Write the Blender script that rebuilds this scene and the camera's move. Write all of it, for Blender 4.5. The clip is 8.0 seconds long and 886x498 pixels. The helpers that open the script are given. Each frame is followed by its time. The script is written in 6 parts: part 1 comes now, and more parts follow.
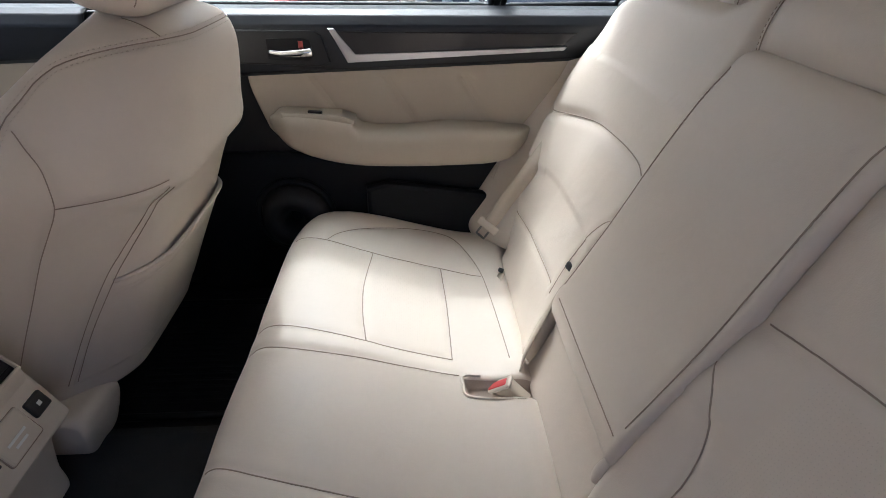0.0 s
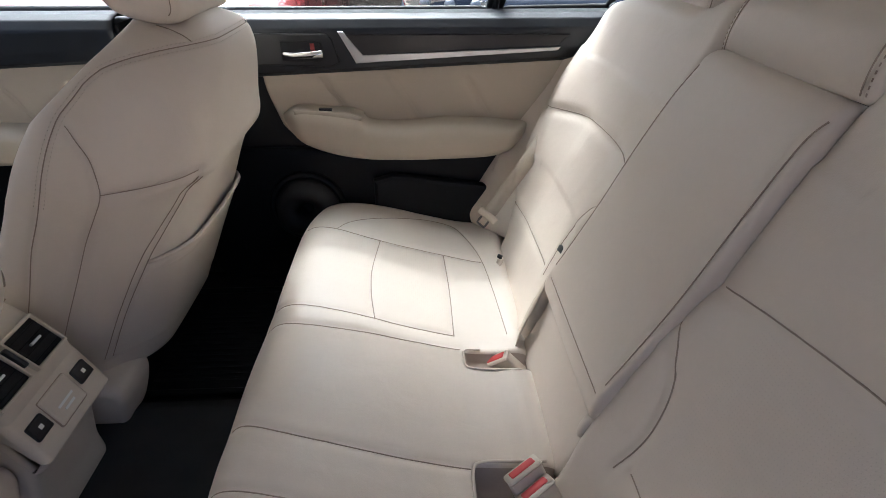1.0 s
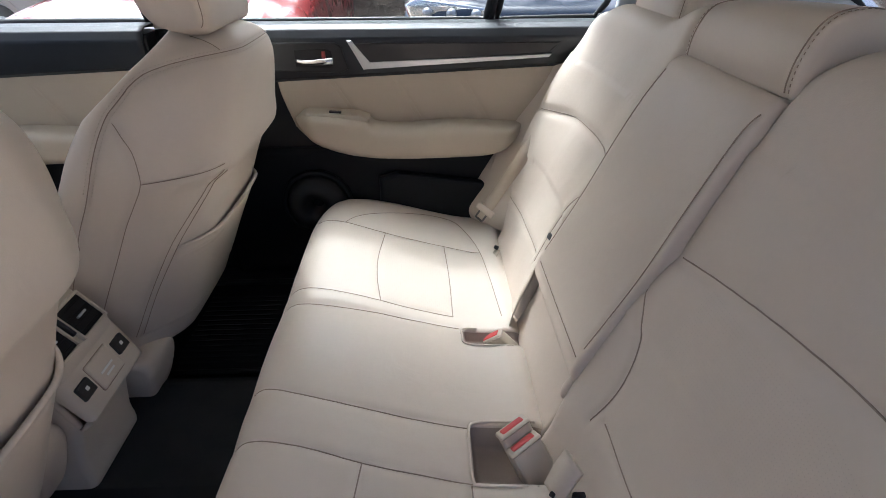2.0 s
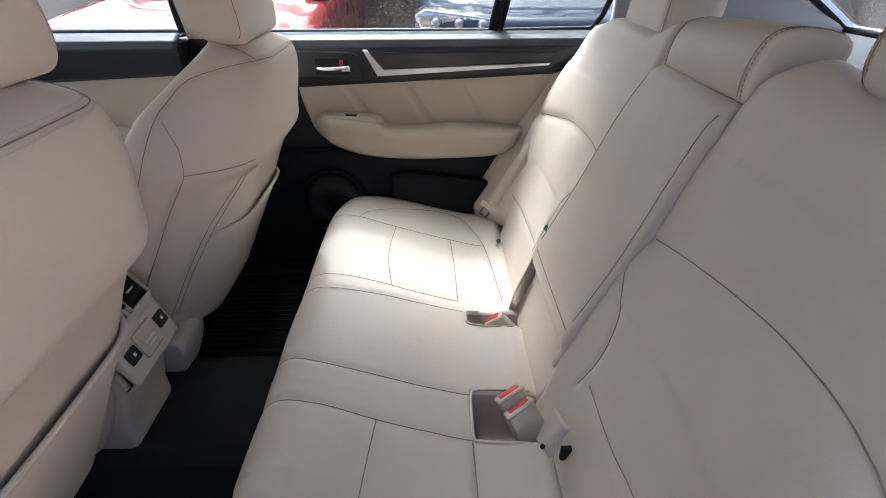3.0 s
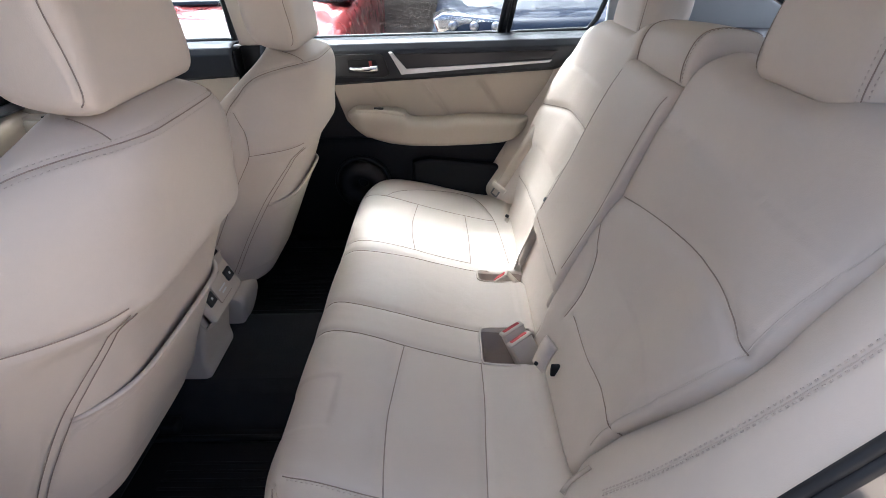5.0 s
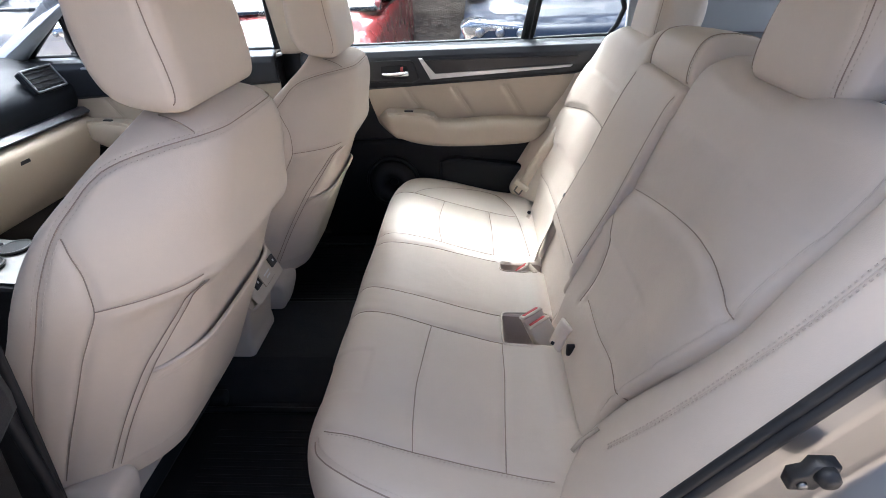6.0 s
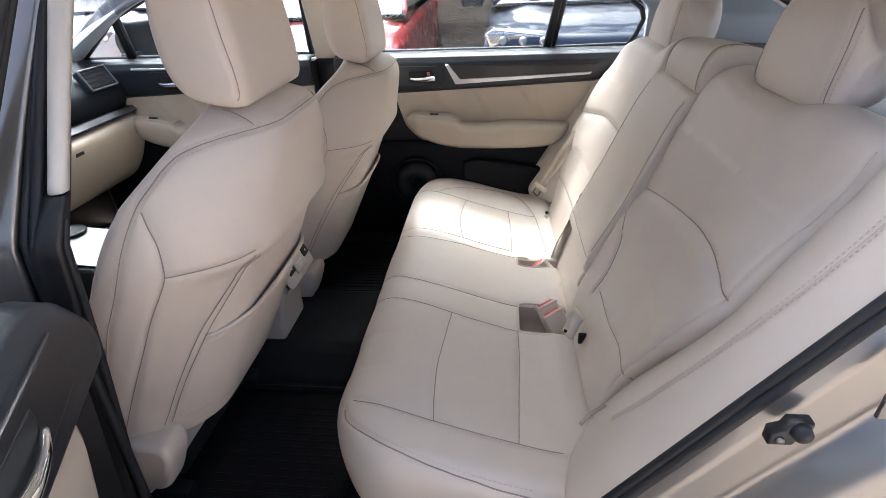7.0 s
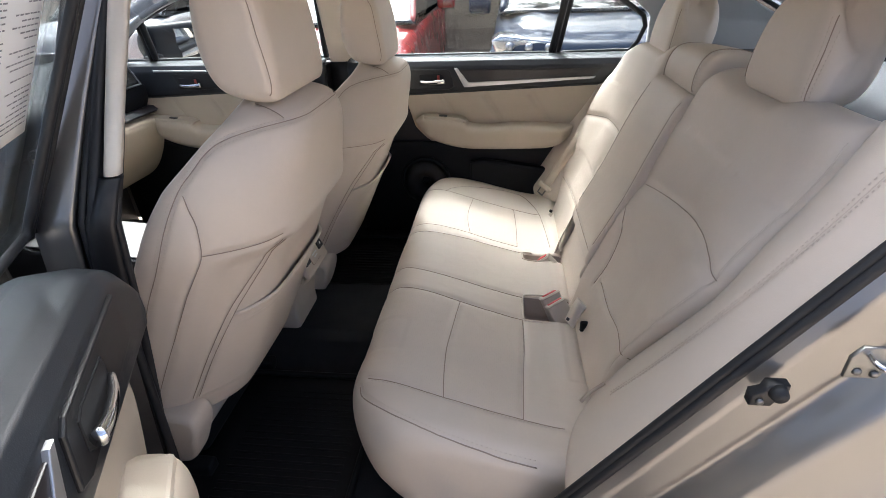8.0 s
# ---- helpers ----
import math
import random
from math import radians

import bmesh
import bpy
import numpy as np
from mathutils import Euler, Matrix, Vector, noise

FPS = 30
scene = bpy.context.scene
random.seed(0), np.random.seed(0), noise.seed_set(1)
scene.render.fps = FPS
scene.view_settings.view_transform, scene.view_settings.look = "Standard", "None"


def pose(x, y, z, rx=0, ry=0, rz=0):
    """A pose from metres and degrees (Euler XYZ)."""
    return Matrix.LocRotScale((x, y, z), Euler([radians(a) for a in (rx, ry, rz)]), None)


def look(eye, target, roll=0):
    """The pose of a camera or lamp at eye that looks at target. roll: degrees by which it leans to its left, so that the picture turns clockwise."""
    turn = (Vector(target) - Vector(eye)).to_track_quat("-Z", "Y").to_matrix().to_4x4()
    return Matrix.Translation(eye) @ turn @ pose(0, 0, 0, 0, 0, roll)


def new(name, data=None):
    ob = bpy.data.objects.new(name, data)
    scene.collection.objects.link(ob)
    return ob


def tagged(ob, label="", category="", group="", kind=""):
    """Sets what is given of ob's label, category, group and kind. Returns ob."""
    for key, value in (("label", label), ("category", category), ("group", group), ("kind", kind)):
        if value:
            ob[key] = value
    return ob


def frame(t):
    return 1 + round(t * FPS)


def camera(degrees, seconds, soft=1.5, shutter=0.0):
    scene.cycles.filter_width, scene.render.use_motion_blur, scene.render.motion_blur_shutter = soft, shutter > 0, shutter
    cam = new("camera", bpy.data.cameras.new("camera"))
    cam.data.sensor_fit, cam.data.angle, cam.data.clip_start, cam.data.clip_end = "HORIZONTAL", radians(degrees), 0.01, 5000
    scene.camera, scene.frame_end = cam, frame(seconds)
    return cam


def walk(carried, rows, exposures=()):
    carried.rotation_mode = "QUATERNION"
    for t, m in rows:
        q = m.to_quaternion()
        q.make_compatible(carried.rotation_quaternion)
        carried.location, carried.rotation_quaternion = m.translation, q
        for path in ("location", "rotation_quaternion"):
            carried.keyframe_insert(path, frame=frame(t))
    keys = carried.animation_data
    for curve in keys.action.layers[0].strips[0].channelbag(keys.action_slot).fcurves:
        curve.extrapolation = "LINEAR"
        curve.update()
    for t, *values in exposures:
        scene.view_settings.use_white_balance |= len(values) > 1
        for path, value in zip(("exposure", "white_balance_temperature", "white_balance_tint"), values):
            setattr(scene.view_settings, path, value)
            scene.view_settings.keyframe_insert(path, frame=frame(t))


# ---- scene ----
cam = camera(82.5, 8.0, soft=0.6)
PATH = [
    (0, (-0.024, -0.502, 1.208), (0.073, 1.179, 0.129), 0.7),
    (0.5, (-0.026, -0.541, 1.219), (0.061, 1.138, 0.136), 0.4),
    (1, (-0.023, -0.588, 1.228), (0.055, 1.093, 0.147), 0.1),
    (1.5, (-0.018, -0.638, 1.236), (0.055, 1.048, 0.163), -0.1),
    (3, (-0.022, -0.812, 1.272), (0.016, 0.899, 0.236), -0.2),
    (3.5, (-0.026, -0.865, 1.282), (0.005, 0.845, 0.246), -0.2),
    (4, (-0.034, -0.934, 1.297), (-0.022, 0.775, 0.257), -0.6),
    (4.5, (-0.021, -0.995, 1.306), (-0.027, 0.714, 0.267), -1.1),
    (6, (-0.012, -1.161, 1.333), (-0.151, 0.559, 0.321), -3.0),
    (6.5, (-0.016, -1.212, 1.34), (-0.199, 0.511, 0.34), -2.8),
    (7, (-0.017, -1.257, 1.347), (-0.224, 0.469, 0.359), -2.6),
    (7.5, (-0.018, -1.296, 1.349), (-0.237, 0.435, 0.372), -2.5),
    (8, (-0.023, -1.339, 1.35), (-0.246, 0.397, 0.383), -2.3),
]
walk(cam, [(t, look(eye, target, roll)) for t, eye, target, roll in PATH],
     exposures=[(0.0, 2.20, 5500, 3), (3.0, 2.42, 5450, 3), (4.5, 2.54, 5350, 4), (6.5, 2.70, 5450, 4), (7.2, 2.70, 5550, 4), (8.0, 2.52, 5700, 2)])

# ---- world, sun ----
SUN_AZ, SUN_EL = 104.5, 57.4          # degrees: azimuth from +x towards +y, height above the horizon
world = bpy.data.worlds.new("sky")
scene.world = world
world.use_nodes = True
wn = world.node_tree.nodes
sky = wn.new("ShaderNodeTexSky")
sky.sky_type = "NISHITA"
sky.sun_disc = False
sky.sun_elevation = radians(SUN_EL)
sky.sun_rotation = radians(90.0 - SUN_AZ)
sky.air_density, sky.dust_density, sky.ozone_density = 0.2, 6.0, 0.3
wn["Background"].inputs["Strength"].default_value = 0.135
world.node_tree.links.new(sky.outputs["Color"], wn["Background"].inputs["Color"])
sun = new("sun", bpy.data.lights.new("sun", "SUN"))
sun.data.energy, sun.data.angle, sun.data.color = 0.33, radians(0.55), (1.0, 0.98, 0.95)
_el, _az = radians(SUN_EL), radians(SUN_AZ)
SUN_WAY = Vector((math.cos(_el) * math.cos(_az), math.cos(_el) * math.sin(_az), math.sin(_el)))
sun.matrix_world = look(SUN_WAY * 20, (0, 0, 0))


# ---- materials ----
def material(name, colour, rough=0.5, metal=0.0, grain=0.0, grain_size=900.0, stain=0.0, stain_size=6.0, tint=None, coat=0.0,
             leather=False, spec=0.5, bump_dist=0.0006, rough_var=0.08):
    m = bpy.data.materials.new(name)
    m.use_nodes = True
    t = m.node_tree
    n, l = t.nodes, t.links
    b = n["Principled BSDF"]
    b.inputs["Roughness"].default_value = rough
    b.inputs["Metallic"].default_value = metal
    b.inputs["Specular IOR Level"].default_value = spec
    if coat:
        b.inputs["Coat Weight"].default_value = coat
        b.inputs["Coat Roughness"].default_value = 0.05
    co = n.new("ShaderNodeTexCoord")
    big = n.new("ShaderNodeTexNoise")
    big.inputs["Scale"].default_value, big.inputs["Detail"].default_value = stain_size, 5
    l.new(co.outputs["Object"], big.inputs["Vector"])
    small = n.new("ShaderNodeTexNoise")
    small.inputs["Scale"].default_value, small.inputs["Detail"].default_value = grain_size * 0.3, 3
    l.new(co.outputs["Object"], small.inputs["Vector"])
    dark = [c * (1 - stain) for c in colour]
    light = tint or [min(1, c * (1 + stain)) for c in colour]
    ramp = n.new("ShaderNodeMix")
    ramp.data_type = "RGBA"
    ramp.inputs["A"].default_value, ramp.inputs["B"].default_value = (*dark, 1), (*light, 1)
    mixf = n.new("ShaderNodeMath")
    mixf.operation = "MULTIPLY_ADD"
    l.new(small.outputs["Fac"], mixf.inputs[0])
    mixf.inputs[1].default_value = 0.35
    sub = n.new("ShaderNodeMath")
    sub.operation = "MULTIPLY_ADD"
    l.new(big.outputs["Fac"], sub.inputs[0])
    sub.inputs[1].default_value, sub.inputs[2].default_value = 1.3, -0.32
    l.new(sub.outputs[0], mixf.inputs[2])
    mixf.use_clamp = True
    l.new(mixf.outputs[0], ramp.inputs["Factor"])
    l.new(ramp.outputs["Result"], b.inputs["Base Color"])
    rv = n.new("ShaderNodeMapRange")
    rv.inputs["To Min"].default_value, rv.inputs["To Max"].default_value = max(0.02, rough - rough_var), min(1, rough + rough_var)
    l.new(big.outputs["Fac"], rv.inputs["Value"])
    l.new(rv.outputs["Result"], b.inputs["Roughness"])
    if grain:
        bump = n.new("ShaderNodeBump")
        bump.inputs["Strength"].default_value, bump.inputs["Distance"].default_value = grain, bump_dist
        if leather:
            vor = n.new("ShaderNodeTexVoronoi")
            vor.feature = "DISTANCE_TO_EDGE"
            vor.inputs["Scale"].default_value = grain_size
            l.new(co.outputs["Object"], vor.inputs["Vector"])
            l.new(vor.outputs["Distance"], bump.inputs["Height"])
            slack = n.new("ShaderNodeTexNoise")
            slack.inputs["Scale"].default_value, slack.inputs["Detail"].default_value = 16.0, 6
            slack.inputs["Distortion"].default_value = 0.6
            l.new(co.outputs["Object"], slack.inputs["Vector"])
            soft = n.new("ShaderNodeBump")
            soft.inputs["Strength"].default_value, soft.inputs["Distance"].default_value = 0.35, 0.004
            l.new(slack.outputs["Fac"], soft.inputs["Height"])
            l.new(soft.outputs["Normal"], bump.inputs["Normal"])
        else:
            fine = n.new("ShaderNodeTexNoise")
            fine.inputs["Scale"].default_value, fine.inputs["Detail"].default_value = grain_size, 4
            l.new(co.outputs["Object"], fine.inputs["Vector"])
            l.new(fine.outputs["Fac"], bump.inputs["Height"])
        l.new(bump.outputs["Normal"], b.inputs["Normal"])
    return m


def perforate(m, axes, pitch=0.0045, hole=0.11):
    """Rows of small punched holes in the plane of two axes."""
    t = m.node_tree
    n, l = t.nodes, t.links
    b = n["Principled BSDF"]
    co = n.new("ShaderNodeTexCoord")
    sep = n.new("ShaderNodeSeparateXYZ")
    l.new(co.outputs["Object"], sep.inputs[0])
    sq = []
    for k, ax in enumerate(axes):
        a = n.new("ShaderNodeMath")
        a.operation = "MULTIPLY"
        a.inputs[1].default_value = 1 / pitch
        l.new(sep.outputs[ax], a.inputs[0])
        f = n.new("ShaderNodeMath")
        f.operation = "FRACT"
        l.new(a.outputs[0], f.inputs[0])
        s = n.new("ShaderNodeMath")
        s.operation = "SUBTRACT"
        s.inputs[1].default_value = 0.5
        l.new(f.outputs[0], s.inputs[0])
        p = n.new("ShaderNodeMath")
        p.operation = "POWER"
        p.inputs[1].default_value = 2
        l.new(s.outputs[0], p.inputs[0])
        sq.append(p)
    add = n.new("ShaderNodeMath")
    l.new(sq[0].outputs[0], add.inputs[0])
    l.new(sq[1].outputs[0], add.inputs[1])
    less = n.new("ShaderNodeMath")
    less.operation = "LESS_THAN"
    less.inputs[1].default_value = hole * hole
    l.new(add.outputs[0], less.inputs[0])
    old = b.inputs["Base Color"].links[0].from_socket
    mix = n.new("ShaderNodeMix")
    mix.data_type = "RGBA"
    mix.inputs["B"].default_value = (0.56, 0.485, 0.405, 1)
    l.new(less.outputs[0], mix.inputs["Factor"])
    l.new(old, mix.inputs["A"])
    l.new(mix.outputs["Result"], b.inputs["Base Color"])
    return m


def glass_material(name, colour=(0.74, 0.78, 0.78), rough=0.0):
    m = bpy.data.materials.new(name)
    m.use_nodes = True
    b = m.node_tree.nodes["Principled BSDF"]
    b.inputs["Base Color"].default_value = (*colour, 1)
    b.inputs["Roughness"].default_value = rough
    b.inputs["Transmission Weight"].default_value = 1.0
    b.inputs["IOR"].default_value = 1.45
    return m


TAN = (0.640, 0.560, 0.470)
LEATHER = material("leather", TAN, 0.46, grain=0.35, grain_size=420, stain=0.05, stain_size=5, leather=True, bump_dist=0.0004)
PERF_TOP = perforate(material("leather_perforated", TAN, 0.5, grain=0.35, grain_size=420, stain=0.05, leather=True, bump_dist=0.0004), ("X", "Y"))
PERF_BACK = perforate(material("leather_perforated_back", TAN, 0.5, grain=0.35, grain_size=420, stain=0.05, leather=True, bump_dist=0.0004), ("Y", "Z"))
DOOR_LEATHER = material("door_leatherette", (0.46, 0.395, 0.305), 0.5, grain=0.3, grain_size=420, stain=0.05, stain_size=5, leather=True, bump_dist=0.0004)
TAN_PLASTIC = material("tan_plastic", (0.61, 0.535, 0.44), 0.5, grain=0.25, grain_size=600, stain=0.04)
SEAM = material("seam_thread", (0.33, 0.265, 0.21), 0.8, grain=0.3, grain_size=2500, stain=0.15)
STITCH = material("stitch_thread", (0.58, 0.50, 0.415), 0.7, grain=0.3, grain_size=2500, stain=0.1)
WEB = material("belt_webbing", (0.50, 0.43, 0.34), 0.7, grain=0.5, grain_size=1400, stain=0.08)
POCKET_BROWN = material("pocket_brown", (0.40, 0.33, 0.275), 0.9, grain=0.6, grain_size=900, stain=0.15)
BLACK = material("black_plastic", (0.010, 0.0105, 0.012), 0.42, grain=0.3, grain_size=700, stain=0.2, stain_size=12)
# darker, duller copy of the black: shade low on the doors put into colour
DIM_BLACK = material("dim_black_plastic", (0.006, 0.0065, 0.0075), 0.6, spec=0.2, grain=0.35, grain_size=700, stain=0.15, stain_size=12)
DARK = material("deep_black", (0.004, 0.004, 0.005), 0.7, grain=0.2, stain=0.2)
DOOR_BLACK = material("dark_door_plastic", (0.012, 0.0145, 0.019), 0.42, grain=0.35, grain_size=700, stain=0.15, stain_size=12)
CARPET = material("black_carpet", (0.027, 0.027, 0.029), 0.95, spec=0.2, grain=1.0, grain_size=900, stain=0.3, stain_size=15, bump_dist=0.003)
MAT_TRAY = material("black_mat", (0.009, 0.009, 0.010), 0.50, spec=0.15, grain=0.3, grain_size=500, stain=0.25, stain_size=10)
RUBBER = material("rubber_seal", (0.012, 0.013, 0.015), 0.55, grain=0.2, grain_size=500, stain=0.2)
WOOD = material("dark_wood_trim", (0.016, 0.014, 0.015), 0.36, grain=0.15, grain_size=200, stain=0.18, stain_size=60, coat=0.15)
DASH = material("soft_dashboard_plastic", (0.009, 0.011, 0.015), 0.55, spec=0.22, grain=0.35, grain_size=700, stain=0.15, stain_size=12)
DASH_SILVER = material("dark_satin_silver", (0.17, 0.17, 0.18), 0.42, metal=0.9, grain=0.1, grain_size=900, stain=0.05)
SILVER = material("satin_silver", (0.62, 0.62, 0.63), 0.32, metal=0.9, grain=0.1, grain_size=900, stain=0.05)
CHROME = material("chrome", (0.85, 0.85, 0.86), 0.08, metal=1.0, stain=0.02, rough_var=0.03)
STEEL = material("zinc_steel", (0.24, 0.24, 0.235), 0.40, metal=1.0, grain=0.2, grain_size=300, stain=0.15, stain_size=30)
PAINT = material("champagne_paint", (0.285, 0.270, 0.250), 0.30, metal=0.65, rough_var=0.0, grain=0.0, stain=0.0, stain_size=4, coat=0.6)
HEADLINER = material("headliner", (0.66, 0.63, 0.57), 0.95, grain=0.4, grain_size=1200, stain=0.05)
PILLAR_GREY = material("grey_pillar_trim", (0.40, 0.42, 0.44), 0.7, grain=0.3, grain_size=800, stain=0.05)
SHELF = material("dark_shelf_cloth", (0.075, 0.078, 0.085), 0.9, grain=0.5, grain_size=900, stain=0.1)
LOCK_RED = material("dull_red_plastic", (0.30, 0.035, 0.03), 0.5, stain=0.1)
RED = material("red_plastic", (0.60, 0.075, 0.07), 0.42, grain=0.1, stain=0.1, stain_size=60)
PAPER = material("paper", (0.80, 0.80, 0.79), 0.8, grain=0.1, stain=0.03)
INK = material("ink", (0.22, 0.22, 0.24), 0.8, stain=0.1)
PRINT_WHITE = material("white_print", (0.75, 0.75, 0.72), 0.6, stain=0.05)
GLASS = glass_material("window_glass")
GLASS_CLEAR = glass_material("clear_screen_glass", (0.92, 0.94, 0.94))
MIRROR = material("mirror", (0.9, 0.9, 0.9), 0.02, metal=1.0, stain=0.0, rough_var=0.01)


# ---- small builders ----
def part(name, bm, mat, parent=None, label="", smooth=True):
    """Links a bmesh as one mesh object under its thing."""
    me = bpy.data.meshes.new(name)
    bm.to_mesh(me)
    bm.free()
    return link(name, me, mat, parent, label, smooth)


def link(name, me, mat, parent=None, label="", smooth=True):
    for m in (mat if isinstance(mat, (list, tuple)) else [mat]):
        me.materials.append(m)
    if smooth:
        me.shade_smooth()
    ob = new(name, me)
    if parent is not None:
        ob.parent = parent
    if label:
        ob["label"] = label
    return ob


def thing(name, label, category, group="", kind="", at=(0, 0, 0)):
    e = new(name)
    e.empty_display_size = 0.05
    e.location = at
    return tagged(e, label, category, group, kind)


def settle(e):
    """Brings a thing's empty to the base of its parts, which stay where they are."""
    bpy.context.view_layer.update()
    lo, hi = Vector((1e9,) * 3), Vector((-1e9,) * 3)
    for o in e.children_recursive:
        if o.type == "MESH":
            for v in o.bound_box:
                w = o.matrix_world @ Vector(v)
                lo, hi = Vector(map(min, lo, w)), Vector(map(max, hi, w))
    base = Vector(((lo.x + hi.x) / 2, (lo.y + hi.y) / 2, lo.z))
    for o in e.children:
        o.location = o.location - (base - e.location)
    e.location = base
    return e


def spline(pts, step=0.006, closed=False, count=None):
    """Evenly spaced points on a smooth curve through pts (any dimension)."""
    p = np.array(pts, float)
    n = len(p)
    out = []
    for i in range(n if closed else n - 1):
        if closed:
            a, b, c, d = p[(i - 1) % n], p[i], p[(i + 1) % n], p[(i + 2) % n]
        else:
            b, c = p[i], p[i + 1]
            a = p[i - 1] if i else 2 * b - c
            d = p[i + 2] if i + 2 < n else 2 * c - b
        for t in np.linspace(0, 1, 16, endpoint=False):
            out.append(0.5 * (2 * b + (c - a) * t + (2 * a - 5 * b + 4 * c - d) * t * t + (3 * b - a - 3 * c + d) * t ** 3))
    out.append(p[0] if closed else p[-1])
    q = np.array(out)
    s = np.concatenate([[0], np.cumsum(np.linalg.norm(np.diff(q, axis=0), axis=1))])
    k = count or max(3, int(s[-1] / step) + 1)
    at = np.linspace(0, s[-1], k + 1)[:-1] if closed else np.linspace(0, s[-1], k)
    return np.stack([np.interp(at, s, q[:, j]) for j in range(q.shape[1])], 1)


def grid_faces(rows, cols, wrap=False):
    f = []
    for i in range(rows - 1):
        for j in range(cols if wrap else cols - 1):
            j2 = (j + 1) % cols
            f.append((i * cols + j, i * cols + j2, (i + 1) * cols + j2, (i + 1) * cols + j))
    return f


def raw_mesh(name, verts, faces):
    me = bpy.data.meshes.new(name)
    me.from_pydata([tuple(v) for v in verts], [], faces)
    me.update()
    return me


def outward(me):
    bm = bmesh.new()
    bm.from_mesh(me)
    bmesh.ops.recalc_face_normals(bm, faces=bm.faces)
    bm.to_mesh(me)
    bm.free()
    return me


def pad_mesh(name, profile, span, r=0.03, ring=90, across=60, bow=None, shear=None, star=False):
    """An upholstered block: a closed side profile (x, z) swept across y with rounded ends.
    span(z): lowest and highest y there. bow(y, z): shift along x. shear(y, x): shift along z."""
    c = spline(profile, closed=True, count=ring)
    tang = np.roll(c, -1, 0) - np.roll(c, 1, 0)
    tang /= np.linalg.norm(tang, axis=1)[:, None]
    nrm = np.stack([tang[:, 1], -tang[:, 0]], 1)
    area = np.sum(c[:, 0] * np.roll(c[:, 1], -1) - np.roll(c[:, 0], -1) * c[:, 1])
    if area < 0:
        nrm = -nrm
    out = c - c.mean(0)
    out = out / np.linalg.norm(out, axis=1)[:, None]
    ends = np.array([span(z) for z in c[:, 1]])
    lo, hi = ends[:, 0], ends[:, 1]
    edge = [(-1, r * (1 - math.sin(a)), r * (1 - math.cos(a))) for a in np.linspace(math.pi / 2, 0.0, 9)]
    rows = []
    for side, e, d in edge:
        rows.append((lo + e, d))
    for f in np.linspace(0, 1, across)[1:-1]:
        rows.append((lo + r + (hi - lo - 2 * r) * f, 0.0))
    for side, e, d in reversed(edge):
        rows.append((hi - e, d))
    verts = []
    for y, d in rows:
        p = c - (out if star else nrm) * d
        x, z = p[:, 0].copy(), p[:, 1].copy()
        if bow:
            x = x + np.array([bow(yy, zz) for yy, zz in zip(y, z)])
        if shear:
            z = z + np.array([shear(yy, xx) for yy, xx in zip(y, x)])
        verts.append(np.stack([x, y, z], 1))
    nr = len(rows)
    faces = grid_faces(nr, ring, True)
    faces.append(tuple(range(ring - 1, -1, -1)))
    faces.append(tuple((nr - 1) * ring + j for j in range(ring)))
    return outward(raw_mesh(name, np.concatenate(verts), faces))


def tree_of(me):
    from mathutils.bvhtree import BVHTree
    return BVHTree.FromPolygons([v.co for v in me.vertices], [tuple(p.vertices) for p in me.polygons])


def cast_line(me, pts, axis, step=0.005, far=3.0, lift=0.0):
    """A smooth line given in two axes, laid on a mesh from one side. axis: '-z' (from above), '+x' (from the front, looking to the rear), '-x', '+y', '-y'."""
    bvh = tree_of(me)
    out = []
    for a, b in spline(pts, step):
        if axis == "-z":
            o, d = Vector((a, b, far)), Vector((0, 0, -1))
        elif axis == "+x":
            o, d = Vector((-far, a, b)), Vector((1, 0, 0))
        elif axis == "-x":
            o, d = Vector((far, a, b)), Vector((-1, 0, 0))
        elif axis == "+y":
            o, d = Vector((a, -far, b)), Vector((0, 1, 0))
        else:
            o, d = Vector((a, far, b)), Vector((0, -1, 0))
        hit, nrm, _, _ = bvh.ray_cast(o, d)
        if hit is not None:
            out.append(hit + nrm * lift)
    if len(out) > 6:
        for _ in range(3):
            out = [out[0]] + [(a + b * 2 + c) / 4 for a, b, c in zip(out, out[1:], out[2:])] + [out[-1]]
    return out


def press(me, lines, depth=0.004, width=0.007, puff=0.0, puff_width=0.05):
    """Pulls the mesh in along lines, as a seam does, with a slight swell beside them."""
    n = len(me.vertices)
    co = np.empty(n * 3)
    me.vertices.foreach_get("co", co)
    co = co.reshape(-1, 3)
    nr = np.array([v.normal[:] for v in me.vertices])
    best = np.full(n, 9.0)
    for line in lines:
        q = np.array([p[:] for p in line])
        if len(q) == 0:
            continue
        lo, hi = q.min(0) - 0.1, q.max(0) + 0.1
        idx = np.where(np.all((co > lo) & (co < hi), axis=1))[0]
        for k in range(0, len(idx), 4000):
            i = idx[k:k + 4000]
            d = np.sqrt(((co[i][:, None, :] - q[None, :, :]) ** 2).sum(2)).min(1)
            best[i] = np.minimum(best[i], d)
    disp = -depth * np.exp(-(best / width) ** 2)
    if puff:
        disp += puff * (1 - np.exp(-(best / puff_width) ** 2)) * (best < 8)
    co = co + nr * disp[:, None]
    me.vertices.foreach_set("co", co.reshape(-1))
    me.update()


